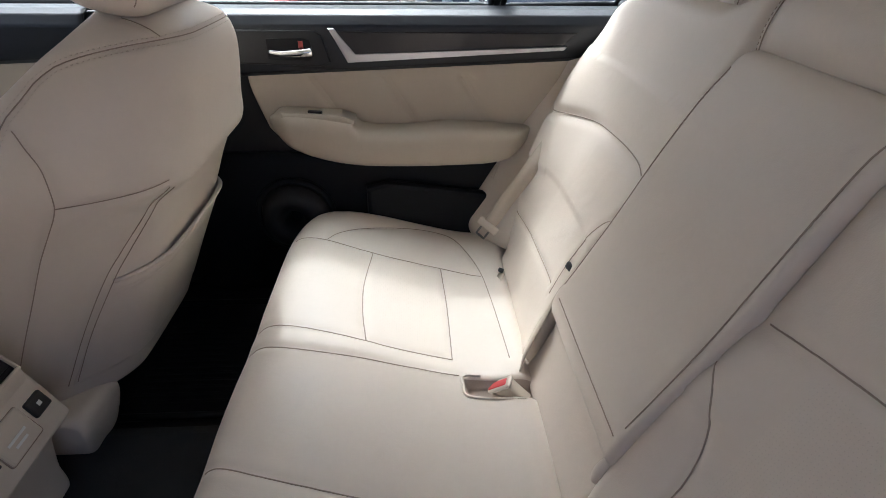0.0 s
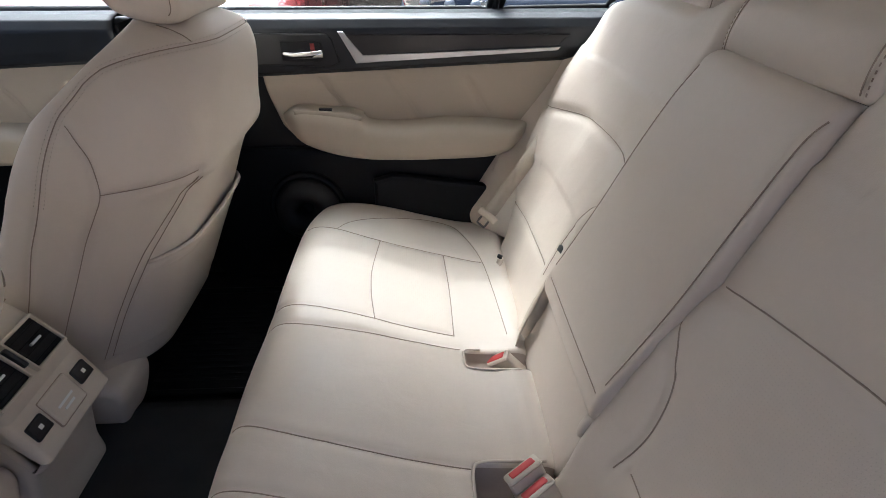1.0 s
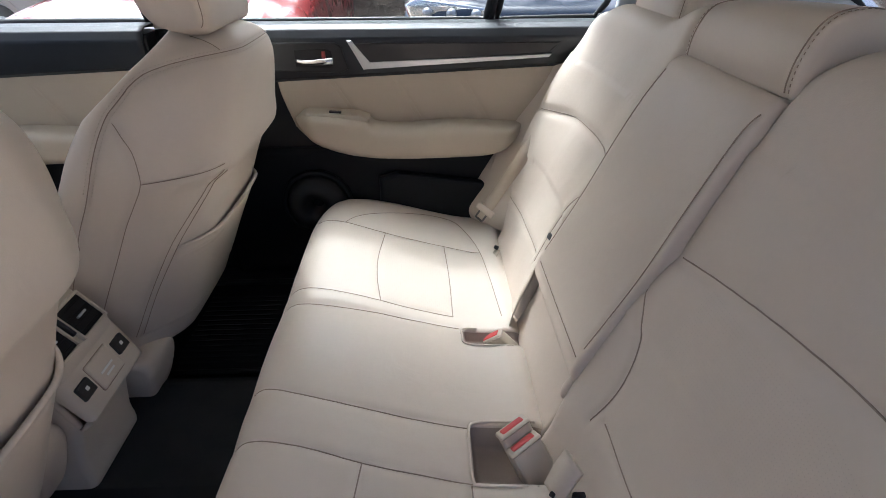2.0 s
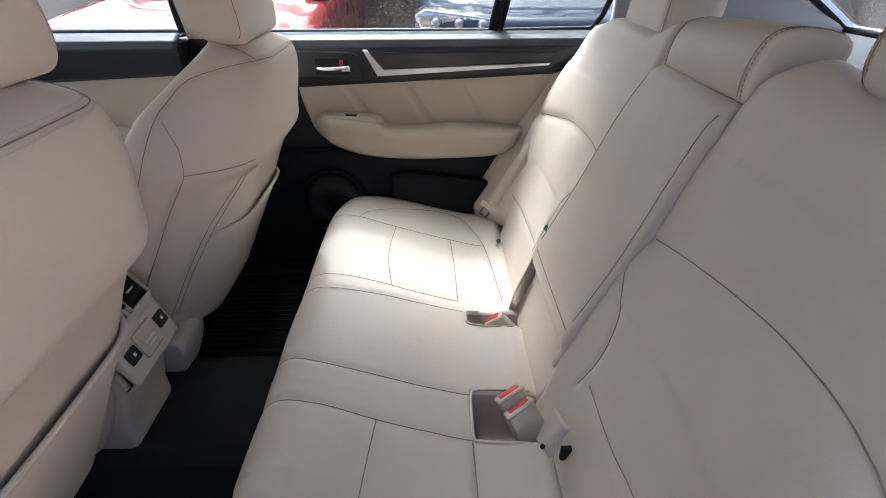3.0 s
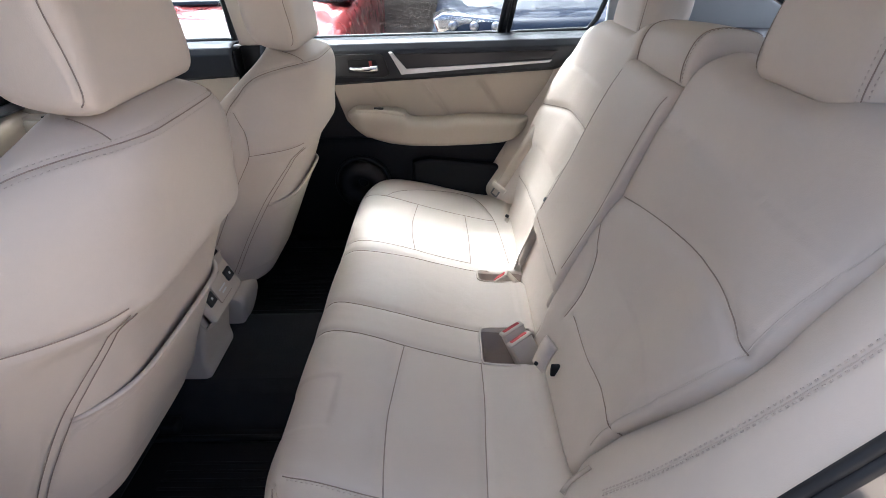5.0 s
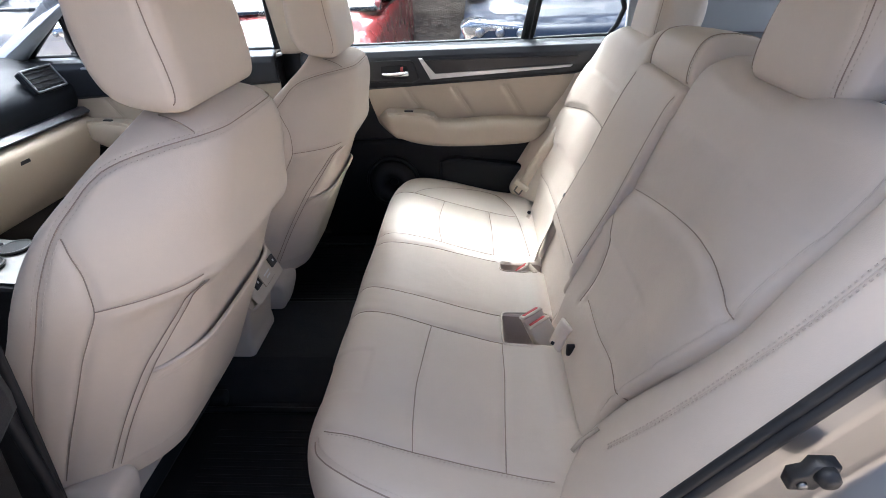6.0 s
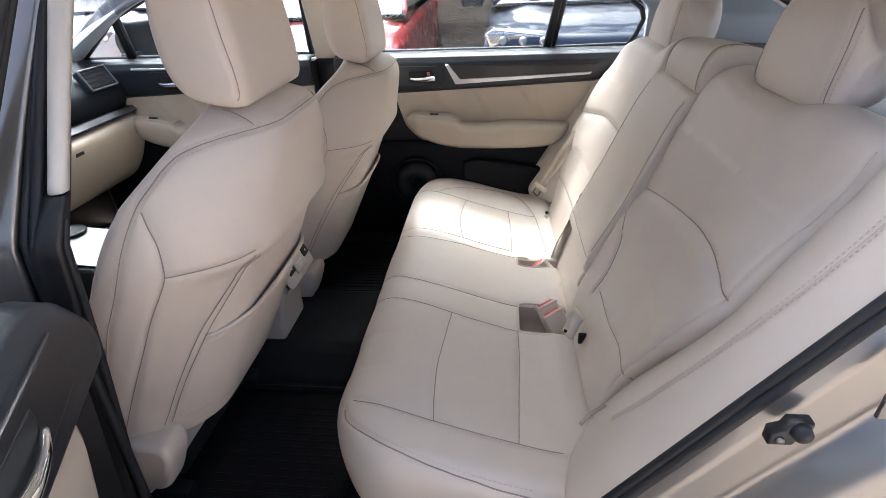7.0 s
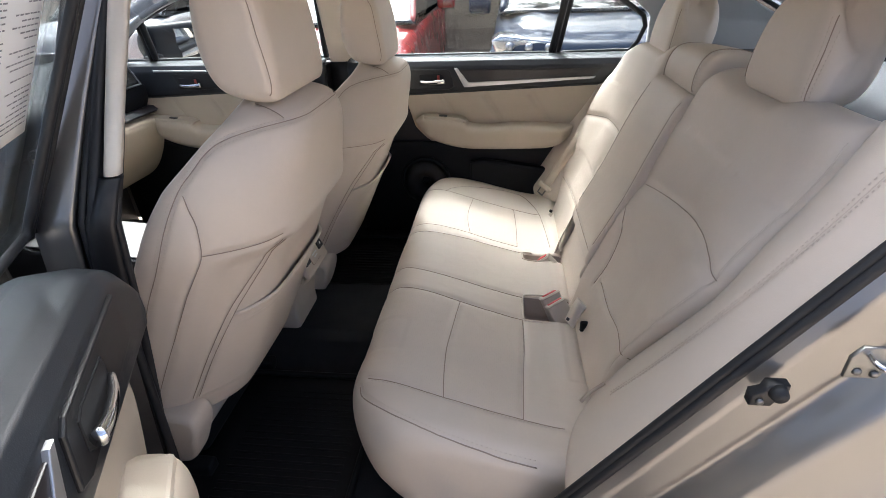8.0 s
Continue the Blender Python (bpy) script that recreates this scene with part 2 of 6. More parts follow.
def tube_mesh(name, line, radius=0.0012, sides=6, closed=False, flat=1.0):
    p = [Vector(v) for v in line]
    bm = bmesh.new()
    rings = []
    n = len(p)
    up0 = None
    for i in range(n):
        if closed:
            t = (p[(i + 1) % n] - p[i - 1]).normalized()
        else:
            t = (p[min(i + 1, n - 1)] - p[max(i - 1, 0)]).normalized()
        ref = up0 if up0 is not None else (Vector((0, 0, 1)) if abs(t.z) < 0.9 else Vector((1, 0, 0)))
        a = t.cross(ref).normalized()
        b = a.cross(t).normalized()
        up0 = b
        rr = radius(i / max(1, n - 1)) if callable(radius) else radius
        rings.append([bm.verts.new(p[i] + (a * math.cos(k * 2 * math.pi / sides) + b * math.sin(k * 2 * math.pi / sides) * flat) * rr) for k in range(sides)])
    for i in range(n if closed else n - 1):
        r0, r1 = rings[i], rings[(i + 1) % n]
        for k in range(sides):
            bm.faces.new((r0[k], r0[(k + 1) % sides], r1[(k + 1) % sides], r1[k]))
    if not closed:
        bm.faces.new(rings[0][::-1])
        bm.faces.new(rings[-1])
    bmesh.ops.recalc_face_normals(bm, faces=bm.faces)
    return bm


def seams(me, specs, parent, depth=0.004, width=0.007, radius=0.0011, axis="-z", puff=0.0, mat=None, lift=0.0002):
    """Sews lines into a mesh, and adds each thread as a part."""
    lines = [cast_line(me, s, axis) for s in specs]
    press(me, lines, depth, width, puff)
    for s in specs:
        q = cast_line(me, s, axis, lift=lift)
        if len(q) > 2:
            part("seam", tube_mesh("seam", q, radius), mat or SEAM, parent)


def stitches(me, pts, axis, parent, length=0.0055, gap=0.0035, radius=0.0007, mat=None, label="pale topstitching thread"):
    """A row of topstitches laid on a mesh."""
    q = cast_line(me, pts, axis, step=length + gap, lift=0.0004)
    q2 = cast_line(me, pts, axis, step=(length + gap) / 4, lift=0.0006)
    bm = bmesh.new()
    k = 0
    while k + 2 < len(q2):
        a, b = Vector(q2[k]), Vector(q2[k + 2])
        if (b - a).length < 0.03:
            t = (b - a).normalized()
            u = t.cross(Vector((0.3, 0.5, 0.81))).normalized()
            w = t.cross(u)
            ra = [bm.verts.new(a + (u * math.cos(x) + w * math.sin(x)) * radius) for x in (0, 1.57, 3.14, 4.71)]
            rb = [bm.verts.new(b + (u * math.cos(x) + w * math.sin(x)) * radius) for x in (0, 1.57, 3.14, 4.71)]
            for i in range(4):
                bm.faces.new((ra[i], ra[(i + 1) % 4], rb[(i + 1) % 4], rb[i]))
            bm.faces.new(ra[::-1])
            bm.faces.new(rb)
        k += 4
    part("stitching", bm, mat or STITCH, parent, label)


def box_bm(lo, hi, bevel=0.004, seg=2):
    bm = bmesh.new()
    bmesh.ops.create_cube(bm, size=1)
    lo, hi = Vector(lo), Vector(hi)
    for v in bm.verts:
        v.co = Vector([lo[k] + (v.co[k] + 0.5) * (hi[k] - lo[k]) for k in range(3)])
    if bevel:
        bmesh.ops.bevel(bm, geom=bm.edges[:], offset=bevel, segments=seg, affect="EDGES", profile=0.5)
    return bm


def prism_bm(outline, lo, hi, axis="y", bevel=0.0, seg=2):
    """An outline of two axes drawn out along the third, with bevelled edges. y: outline is (x, z); x: (y, z); z: (x, y)."""
    bm = bmesh.new()
    def place(a, b, h):
        return {"y": (a, h, b), "x": (h, a, b), "z": (a, b, h)}[axis]
    r0 = [bm.verts.new(place(a, b, lo)) for a, b in outline]
    r1 = [bm.verts.new(place(a, b, hi)) for a, b in outline]
    n = len(outline)
    f0, f1 = bm.faces.new(r0[::-1]), bm.faces.new(r1)
    for i in range(n):
        bm.faces.new((r0[i], r0[(i + 1) % n], r1[(i + 1) % n], r1[i]))
    bmesh.ops.recalc_face_normals(bm, faces=bm.faces)
    if bevel:
        bmesh.ops.bevel(bm, geom=list(f0.edges) + list(f1.edges), offset=bevel, segments=seg, affect="EDGES", profile=0.5)
    return bm


def turned(bm, m):
    bmesh.ops.transform(bm, matrix=m, verts=bm.verts)
    return bm


def merge(*bms):
    out = bmesh.new()
    for b in bms:
        me = bpy.data.meshes.new("t")
        b.to_mesh(me)
        b.free()
        out.from_mesh(me)
        bpy.data.meshes.remove(me)
    return out


def lerp(t, a, b):
    return a + (b - a) * t


def steps(z, table):
    """A smooth curve through a short table of (z, value)."""
    n = len(table)
    if z <= table[0][0]:
        return table[0][1]
    if z >= table[-1][0]:
        return table[-1][1]
    i = max(k for k in range(n - 1) if table[k][0] <= z)
    (z0, v0), (z1, v1) = table[i], table[i + 1]
    h = z1 - z0
    def slope(k):
        if 0 < k < n - 1:
            return (table[k + 1][1] - table[k - 1][1]) / (table[k + 1][0] - table[k - 1][0])
        j = min(k, n - 2)
        return (table[j + 1][1] - table[j][1]) / (table[j + 1][0] - table[j][0])
    t = (z - z0) / h
    return ((2 * t ** 3 - 3 * t * t + 1) * v0 + (t ** 3 - 2 * t * t + t) * h * slope(i) + (3 * t * t - 2 * t ** 3) * v1 + (t ** 3 - t * t) * h * slope(i + 1))


def ribbon_mesh(name, pts, way, width, thick=0.0015, step=0.01):
    """A strap along a smooth line, its breadth along way."""
    p = spline(pts, step)
    w = Vector(way).normalized()
    bm = bmesh.new()
    rows = []
    for i, q in enumerate(p):
        t = Vector(p[min(i + 1, len(p) - 1)]) - Vector(p[max(i - 1, 0)])
        side = (w - t.normalized() * w.dot(t.normalized())).normalized()
        up = t.cross(side).normalized()
        q = Vector(q)
        rows.append([bm.verts.new(q + side * width * a + up * thick * b) for a, b in ((-0.5, -1), (0.5, -1), (0.5, 1), (-0.5, 1))])
    for a, b in zip(rows, rows[1:]):
        for k in range(4):
            bm.faces.new((a[k], a[(k + 1) % 4], b[(k + 1) % 4], b[k]))
    bm.faces.new(rows[0][::-1])
    bm.faces.new(rows[-1])
    bmesh.ops.recalc_face_normals(bm, faces=bm.faces)
    return bm


def along(p0, p1, face):
    """A pose at p0 whose z runs to p1 and whose x lies as near as can be to face."""
    z = (Vector(p1) - Vector(p0)).normalized()
    x = Vector(face)
    x = (x - z * z.dot(x)).normalized()
    y = z.cross(x)
    m = Matrix((x, y, z)).transposed().to_4x4()
    return Matrix.Translation(p0) @ m


def straight(pts, step=0.03, closed=True):
    """Points along straight edges."""
    p = [np.array(q, float) for q in pts]
    out = []
    for a, b in zip(p, p[1:] + (p[:1] if closed else [])):
        n = max(1, int(np.linalg.norm(b - a) / step))
        out += [a + (b - a) * k / n for k in range(n)]
    if not closed:
        out.append(p[-1])
    return out


def sheet_mesh(name, at, nu, nv, thick, way):
    """A curved sheet at(u, v), u and v from 0 to 1, of some thickness along way."""
    way = np.array(way, float)
    p = np.array([[at(u, v) for v in np.linspace(0, 1, nv)] for u in np.linspace(0, 1, nu)], float).reshape(-1, 3)
    n = nu * nv
    verts = np.concatenate([p, p + way * thick])
    f = grid_faces(nu, nv)
    faces = f + [tuple(n + i for i in q[::-1]) for q in f]
    rim = [i * nv for i in range(nu)] + [(nu - 1) * nv + j for j in range(1, nv)] + [i * nv + nv - 1 for i in range(nu - 2, -1, -1)] + list(range(nv - 2, 0, -1))
    for a, b in zip(rim, rim[1:] + rim[:1]):
        faces.append((b, a, n + a, n + b))
    return outward(raw_mesh(name, verts, faces))


def paint_region(me, slot, inside):
    """Gives the faces whose middle lies inside a region another material slot."""
    for p in me.polygons:
        if inside(p.center):
            p.material_index = slot


MID = 0.035                # the car's middle line along y

# ---- rear bench ----
BENCH = thing("rear_bench", "cream leather rear bench seat with stitched perforated inserts", "rear seat")


def into_bench(t, main):
    """Makes main a part of the bench, and what else was built with it pieces of that part."""
    for o in list(t.children):
        o.parent = BENCH if o is main else main
    bpy.data.objects.remove(t)
    return main


def rear_cushion():
    t = thing("rear_seat_cushion", "cream leather rear bench cushion with perforated inserts and stitched seams", "seat cushion")
    prof = [(0.175, 0.503), (0.10, 0.507), (0.03, 0.518), (-0.06, 0.541), (-0.15, 0.565), (-0.24, 0.580), (-0.298, 0.575), (-0.333, 0.548),
            (-0.350, 0.50), (-0.342, 0.43), (-0.305, 0.365), (-0.24, 0.33), (-0.05, 0.325), (0.12, 0.33), (0.185, 0.36), (0.20, 0.44)]
    def bow(y, z):
        e = max(0.0, abs(y - MID) - 0.50) / 0.20
        return 0.075 * e ** 2.2
    def shear(y, x):
        d = abs(y - MID)
        dip = -0.006 * math.exp(-((d - 0.36) / 0.10) ** 2) * math.exp(-((x + 0.02) / 0.16) ** 2)
        rise = max(0.0, min(1.0, (MID - y - 0.47) / 0.13))
        return dip + 0.004 * math.exp(-(d / 0.12) ** 2) + 0.014 * rise * rise * (3 - 2 * rise) * (x < 0.2)
    me = pad_mesh("body", prof, lambda z: (-0.705, 0.70), r=0.05, ring=250, across=230, bow=bow, shear=shear)
    lines = [
        [(-0.335, -0.050), (-0.25, -0.080), (-0.15, -0.098), (-0.05, -0.108), (0.046, -0.113)],
        [(-0.342, -0.160), (-0.275, -0.175), (-0.205, -0.188), (-0.127, -0.204), (-0.04, -0.211), (0.045, -0.218)],
        [(-0.127, -0.204), (-0.133, -0.26), (-0.140, -0.343), (-0.144, -0.410), (-0.140, -0.50), (-0.132, -0.580)],
        [(0.043, -0.220), (0.044, -0.32), (0.040, -0.41), (0.033, -0.588)],
        [(-0.30, -0.540), (-0.266, -0.553), (-0.132, -0.580), (0.032, -0.589), (0.118, -0.593)],
        [(-0.335, 0.185), (-0.266, 0.168), (-0.207, 0.161), (-0.069, 0.155), (0.046, 0.150)],
        [(-0.338, 0.245), (-0.258, 0.225), (-0.174, 0.211), (-0.07, 0.197), (0.036, 0.190)],
        [(-0.125, 0.206), (-0.138, 0.29), (-0.142, 0.384), (-0.131, 0.504)],
        [(0.036, 0.190), (0.035, 0.361), (0.028, 0.491)],
        [(-0.320, 0.558), (-0.25, 0.535), (-0.138, 0.504), (0.029, 0.494), (0.124, 0.474)],
        [(-0.240, 0.535), (-0.216, 0.568), (-0.164, 0.600), (-0.053, 0.640), (0.02, 0.648), (0.065, 0.634), (0.098, 0.578), (0.124, 0.489), (0.137, 0.378), (0.148, 0.20)],
    ]
    seams(me, lines, t, depth=0.0045, width=0.008, puff=0.002)
    piping = [[(-0.316, -0.553), (-0.306, -0.580), (-0.268, -0.618), (-0.20, -0.660), (-0.12, -0.685), (-0.02, -0.695), (0.055, -0.696)]]
    seams(me, piping, t, depth=0.004, width=0.006, radius=0.0014)
    stitches(me, [(-0.309, -0.550), (-0.299, -0.574), (-0.263, -0.611), (-0.197, -0.653), (-0.118, -0.678), (-0.02, -0.689), (0.055, -0.690)], "-z", t)
    stitches(me, [(-0.29, -0.551), (-0.262, -0.560), (-0.132, -0.587), (0.033, -0.596), (0.11, -0.600)], "-z", t)
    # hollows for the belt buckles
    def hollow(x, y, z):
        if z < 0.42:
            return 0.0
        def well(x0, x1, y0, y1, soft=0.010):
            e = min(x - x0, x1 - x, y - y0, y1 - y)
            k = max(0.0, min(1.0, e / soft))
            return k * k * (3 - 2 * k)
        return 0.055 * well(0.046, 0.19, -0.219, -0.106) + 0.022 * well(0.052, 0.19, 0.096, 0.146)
    for v in me.vertices:
        h = hollow(*v.co)
        if h:
            v.co.z -= h
    me.update()
    rim = [(0.165, -0.103, 0.511), (0.11, -0.102, 0.514), (0.060, -0.105, 0.517), (0.046, -0.119, 0.519), (0.045, -0.165, 0.517), (0.046, -0.213, 0.514), (0.060, -0.220, 0.511), (0.15, -0.223, 0.506)]
    part("pocket_piping", tube_mesh("p", spline(rim, 0.006), 0.0028, 8), LEATHER, t, "piped edge of the buckle pocket")
    rim = [(0.16, 0.094, 0.511), (0.080, 0.094, 0.516), (0.054, 0.100, 0.519), (0.051, 0.12, 0.519), (0.054, 0.144, 0.518), (0.085, 0.149, 0.513)]
    part("pocket_piping", tube_mesh("p", spline(rim, 0.006), 0.0022, 8), LEATHER, t, "piped edge of the buckle pocket")
    # faces well down in the hollows take a darker, rougher brown
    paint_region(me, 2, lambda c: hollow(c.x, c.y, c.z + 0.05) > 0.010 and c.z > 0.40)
    def insert(c):
        if c.z < 0.45 or hollow(c.x, c.y, c.z + 0.05) > 0.0:
            return False
        if not -0.315 < c.x < 0.036:
            return False
        left = np.interp(c.x, (-0.32, -0.134, 0.03), (-0.535, -0.576, -0.585)) < c.y < np.interp(c.x, (-0.342, -0.205, -0.127, 0.05), (-0.164, -0.192, -0.208, -0.221))
        right = np.interp(c.x, (-0.338, -0.258, -0.07, 0.04), (0.249, 0.229, 0.201, 0.194)) < c.y < np.interp(c.x, (-0.32, -0.25, -0.138, 0.034), (0.554, 0.531, 0.500, 0.490))
        return left or right
    paint_region(me, 1, insert)
    return into_bench(t, link("cushion", me, [LEATHER, PERF_TOP, POCKET_BROWN], t, "cream leather cushion with perforated inserts"))


def back_x(z):
    return 0.22 + 0.357 * (z - 0.58)


BACK = [(0.180, 0.47), (0.203, 0.535), (0.222, 0.60), (0.258, 0.69), (0.300, 0.80), (0.338, 0.905), (0.372, 1.0), (0.400, 1.08), (0.418, 1.132), (0.448, 1.152),
        (0.490, 1.145), (0.505, 1.10), (0.475, 1.0), (0.42, 0.85), (0.36, 0.68), (0.31, 0.52), (0.27, 0.46), (0.22, 0.45)]


def rear_backrest(side):
    left = side < 0
    t = thing("rear_seat_back", "cream leather rear seat back with perforated lumbar insert" + ("" if left else ", partly sunlit"),
              "seat back", group="rear seat backs")
    outer = [(0.45, 0.505), (0.58, 0.536), (0.66, 0.560), (0.76, 0.606), (0.88, 0.655), (0.98, 0.664), (1.09, 0.680), (1.13, 0.680), (1.15, 0.668)]
    inner = ([(0.45, 0.160), (0.60, 0.148), (0.74, 0.144), (0.90, 0.150), (1.06, 0.152), (1.11, 0.165), (1.15, 0.205)] if left else
             [(0.45, 0.165), (0.60, 0.164), (0.74, 0.161), (0.88, 0.157), (0.98, 0.150), (1.08, 0.124), (1.15, 0.125)])
    def span(z):
        a, b = steps(z, inner), steps(z, outer)
        return (MID - b - 0.004, MID - a) if left else (MID + a, MID + b + 0.02)
    def bow(y, z):
        d = abs(y - MID)
        wing = min(1.0, max(0.0, (0.93 - z) / 0.22))
        side = min(1.0, max(0.0, (d - 0.42) / 0.18))
        swell = side * side * (3 - 2 * side) * (math.exp(-((z - 0.78) / 0.20) ** 4) if left else math.exp(-((z - 0.85) / 0.25) ** 4))
        return -0.020 * wing * wing * (3 - 2 * wing) * math.exp(-((d - 0.15) / 0.062) ** 2) - 0.032 * swell + 0.010 * max(0.0, (d - 0.60) / 0.06) ** 2
    def shear(y, x):
        d = abs(y - MID)
        if left:
            k, a = min(1.0, max(0.0, (x - 0.33) / 0.10)), min(1.0, max(0.0, (d - 0.20) / 0.12))
            b = min(1.0, max(0.0, (d - 0.43) / 0.10))
            return -0.020 * a * a * (3 - 2 * a) * (1 - b * b * (3 - 2 * b)) * k * k * (3 - 2 * k)
        k = min(1.0, max(0.0, (x - 0.22) / 0.20))
        a, b = min(1.0, max(0.0, (d - 0.13) / 0.14)), min(1.0, max(0.0, (d - 0.50) / 0.15))
        return -(0.040 * a * a * (3 - 2 * a) + 0.034 * b * b * (3 - 2 * b)) * k * k * (3 - 2 * k)
    me = pad_mesh("body", BACK, span, r=0.020, ring=230, across=150, bow=bow, shear=shear)
    s = -1 if left else 1
    c = MID
    lines = [
        [(c + s * a, b) for a, b in ([(0.166, 0.872), (0.26, 0.889), (0.35, 0.903), (0.45, 0.914), (0.545, 0.924), (0.604, 0.917), (0.632, 0.904), (0.650, 0.899)] if left else
                                     [(0.166, 0.866), (0.21, 0.878), (0.25, 0.881), (0.32, 0.882), (0.44, 0.876), (0.54, 0.862), (0.60, 0.850), (0.64, 0.842)])],
        [(c + s * a, b) for a, b in ([(0.245, 0.634), (0.36, 0.630), (0.475, 0.644), (0.565, 0.656)] if left else [(0.245, 0.624), (0.36, 0.620), (0.475, 0.618), (0.565, 0.617)])],
    ]
    seams(me, lines[:1], t, depth=0.007, width=0.012, axis="+x", puff=0.003)
    seams(me, lines[1:], t, depth=0.004, width=0.008, axis="+x")
    seams(me, [[(c + s * 0.150, 0.820), (c + s * 0.186, 0.787), (c + s * 0.213, 0.745), (c + s * 0.226, 0.700), (c + s * 0.228, 0.660), (c + s * 0.222, 0.615)]],
          t, depth=0.003, width=0.006, axis="+x")
    rim = [(c + s * (b - 0.013 - (0.0 if left else -0.016)), z) for z, b in outer[1:-1]]
    seams(me, [rim], t, depth=0.003, width=0.006, axis="+x", mat=LEATHER)
    paint_region(me, 1, lambda p: 0.650 < p.z < 0.880 and 0.245 < abs(p.y - MID) < 0.560 and p.x < back_x(p.z) + 0.05)
    return into_bench(t, link("backrest", me, [LEATHER, PERF_BACK], t, "cream leather backrest" + ("" if left else ", partly sunlit")))


def rear_armrest():
    t = thing("rear_centre_armrest", "folded-up cream leather rear centre armrest", "armrest")
    prof = [(0.216, 0.672), (0.246, 0.74), (0.286, 0.83), (0.323, 0.93), (0.362, 1.03), (0.384, 1.074), (0.410, 1.080), (0.43, 1.05), (0.38, 0.90), (0.33, 0.76), (0.29, 0.66), (0.262, 0.622),
            (0.232, 0.612), (0.211, 0.632)]
    me = pad_mesh("pad", prof, lambda z: (MID - 0.158, MID + steps(z, [(0.61, 0.162), (0.86, 0.152), (0.98, 0.142), (1.08, 0.112)])), r=0.012, ring=200, across=70)
    seams(me, [[(MID - 0.146, 0.69), (MID - 0.146, 0.85), (MID - 0.145, 1.02), (MID - 0.147, 1.050), (MID - 0.152, 1.064)]], t, depth=0.003, width=0.005, axis="+x")
    seams(me, [[(MID + 0.150, 0.69), (MID + 0.144, 0.85), (MID + 0.126, 1.00), (MID + 0.110, 1.06)]], t, depth=0.003, width=0.006, axis="+x")
    seams(me, [[(MID - 0.14, 0.668), (MID, 0.667), (MID + 0.14, 0.668)]], t, depth=0.003, width=0.006, axis="+x")
    arm_pad = link("armrest", me, LEATHER, t, "folded-up centre armrest")
    low = [(0.178, 0.485), (0.196, 0.535), (0.215, 0.585), (0.225, 0.612), (0.262, 0.620), (0.30, 0.58), (0.29, 0.48), (0.22, 0.46)]
    me = pad_mesh("lower_pad", low, lambda z: (MID - 0.157, MID + 0.157), r=0.016, ring=90, across=50)
    link("lower_pad", me, LEATHER, t)
    bm = bmesh.new()
    bmesh.ops.create_uvsphere(bm, u_segments=20, v_segments=12, radius=1.0)
    turned(bm, Matrix.Translation((0.212, MID - 0.146, 0.606)) @ Matrix.Rotation(radians(19), 4, "Y") @ Matrix.Diagonal((0.010, 0.010, 0.026, 1)))
    part("hinge_cover", bm, LEATHER, t, "small rounded leather hinge cover")
    return into_bench(t, arm_pad)


def centre_headrest():
    t = thing("centre_headrest", "low cream leather centre headrest that folds over the backrest", "headrest")
    prof = [(0.398, 1.088), (0.396, 1.117), (0.402, 1.144), (0.412, 1.164), (0.428, 1.176), (0.455, 1.180), (0.485, 1.177), (0.512, 1.170), (0.525, 1.160), (0.526, 1.142), (0.516, 1.128),
            (0.480, 1.127), (0.452, 1.123), (0.434, 1.108), (0.414, 1.084)]
    def far(y):
        return (y - (MID - 0.168)) / 0.296
    me = pad_mesh("body", prof, lambda z: (MID - 0.170, MID + 0.130), r=0.011, ring=130, across=70,
                  bow=lambda y, z: 0.016 * far(y), shear=lambda y, x: -0.022 * far(y) + 0.012 * far(y) * (1 - far(y)))
    skin = tree_of(me)
    def round_the_end(y):
        c = Vector((0.455 + 0.016 * far(y), y, 1.140 - 0.022 * far(y)))
        rows = []
        for a in np.linspace(radians(220), radians(22), 90):
            d = Vector((math.cos(a), 0, math.sin(a)))
            hit = skin.ray_cast(c + d * 0.3, -d)[0]
            if hit:
                rows.append(hit)
        return rows
    for inside, edge in ((MID - 0.156, MID - 0.163), (MID + 0.116, MID + 0.123)):
        line = round_the_end(inside)
        press(me, [line], 0.0022, 0.005)
        part("seam", tube_mesh("s", line, 0.0008, 6), SEAM, t, "sewn seam")
        part("topstitching", dashes(round_the_end(edge), 0.0035, 0.007, 0.0007), SEAM, t, "pale topstitching thread")
    link("body", me, LEATHER, t)
    return settle(t)


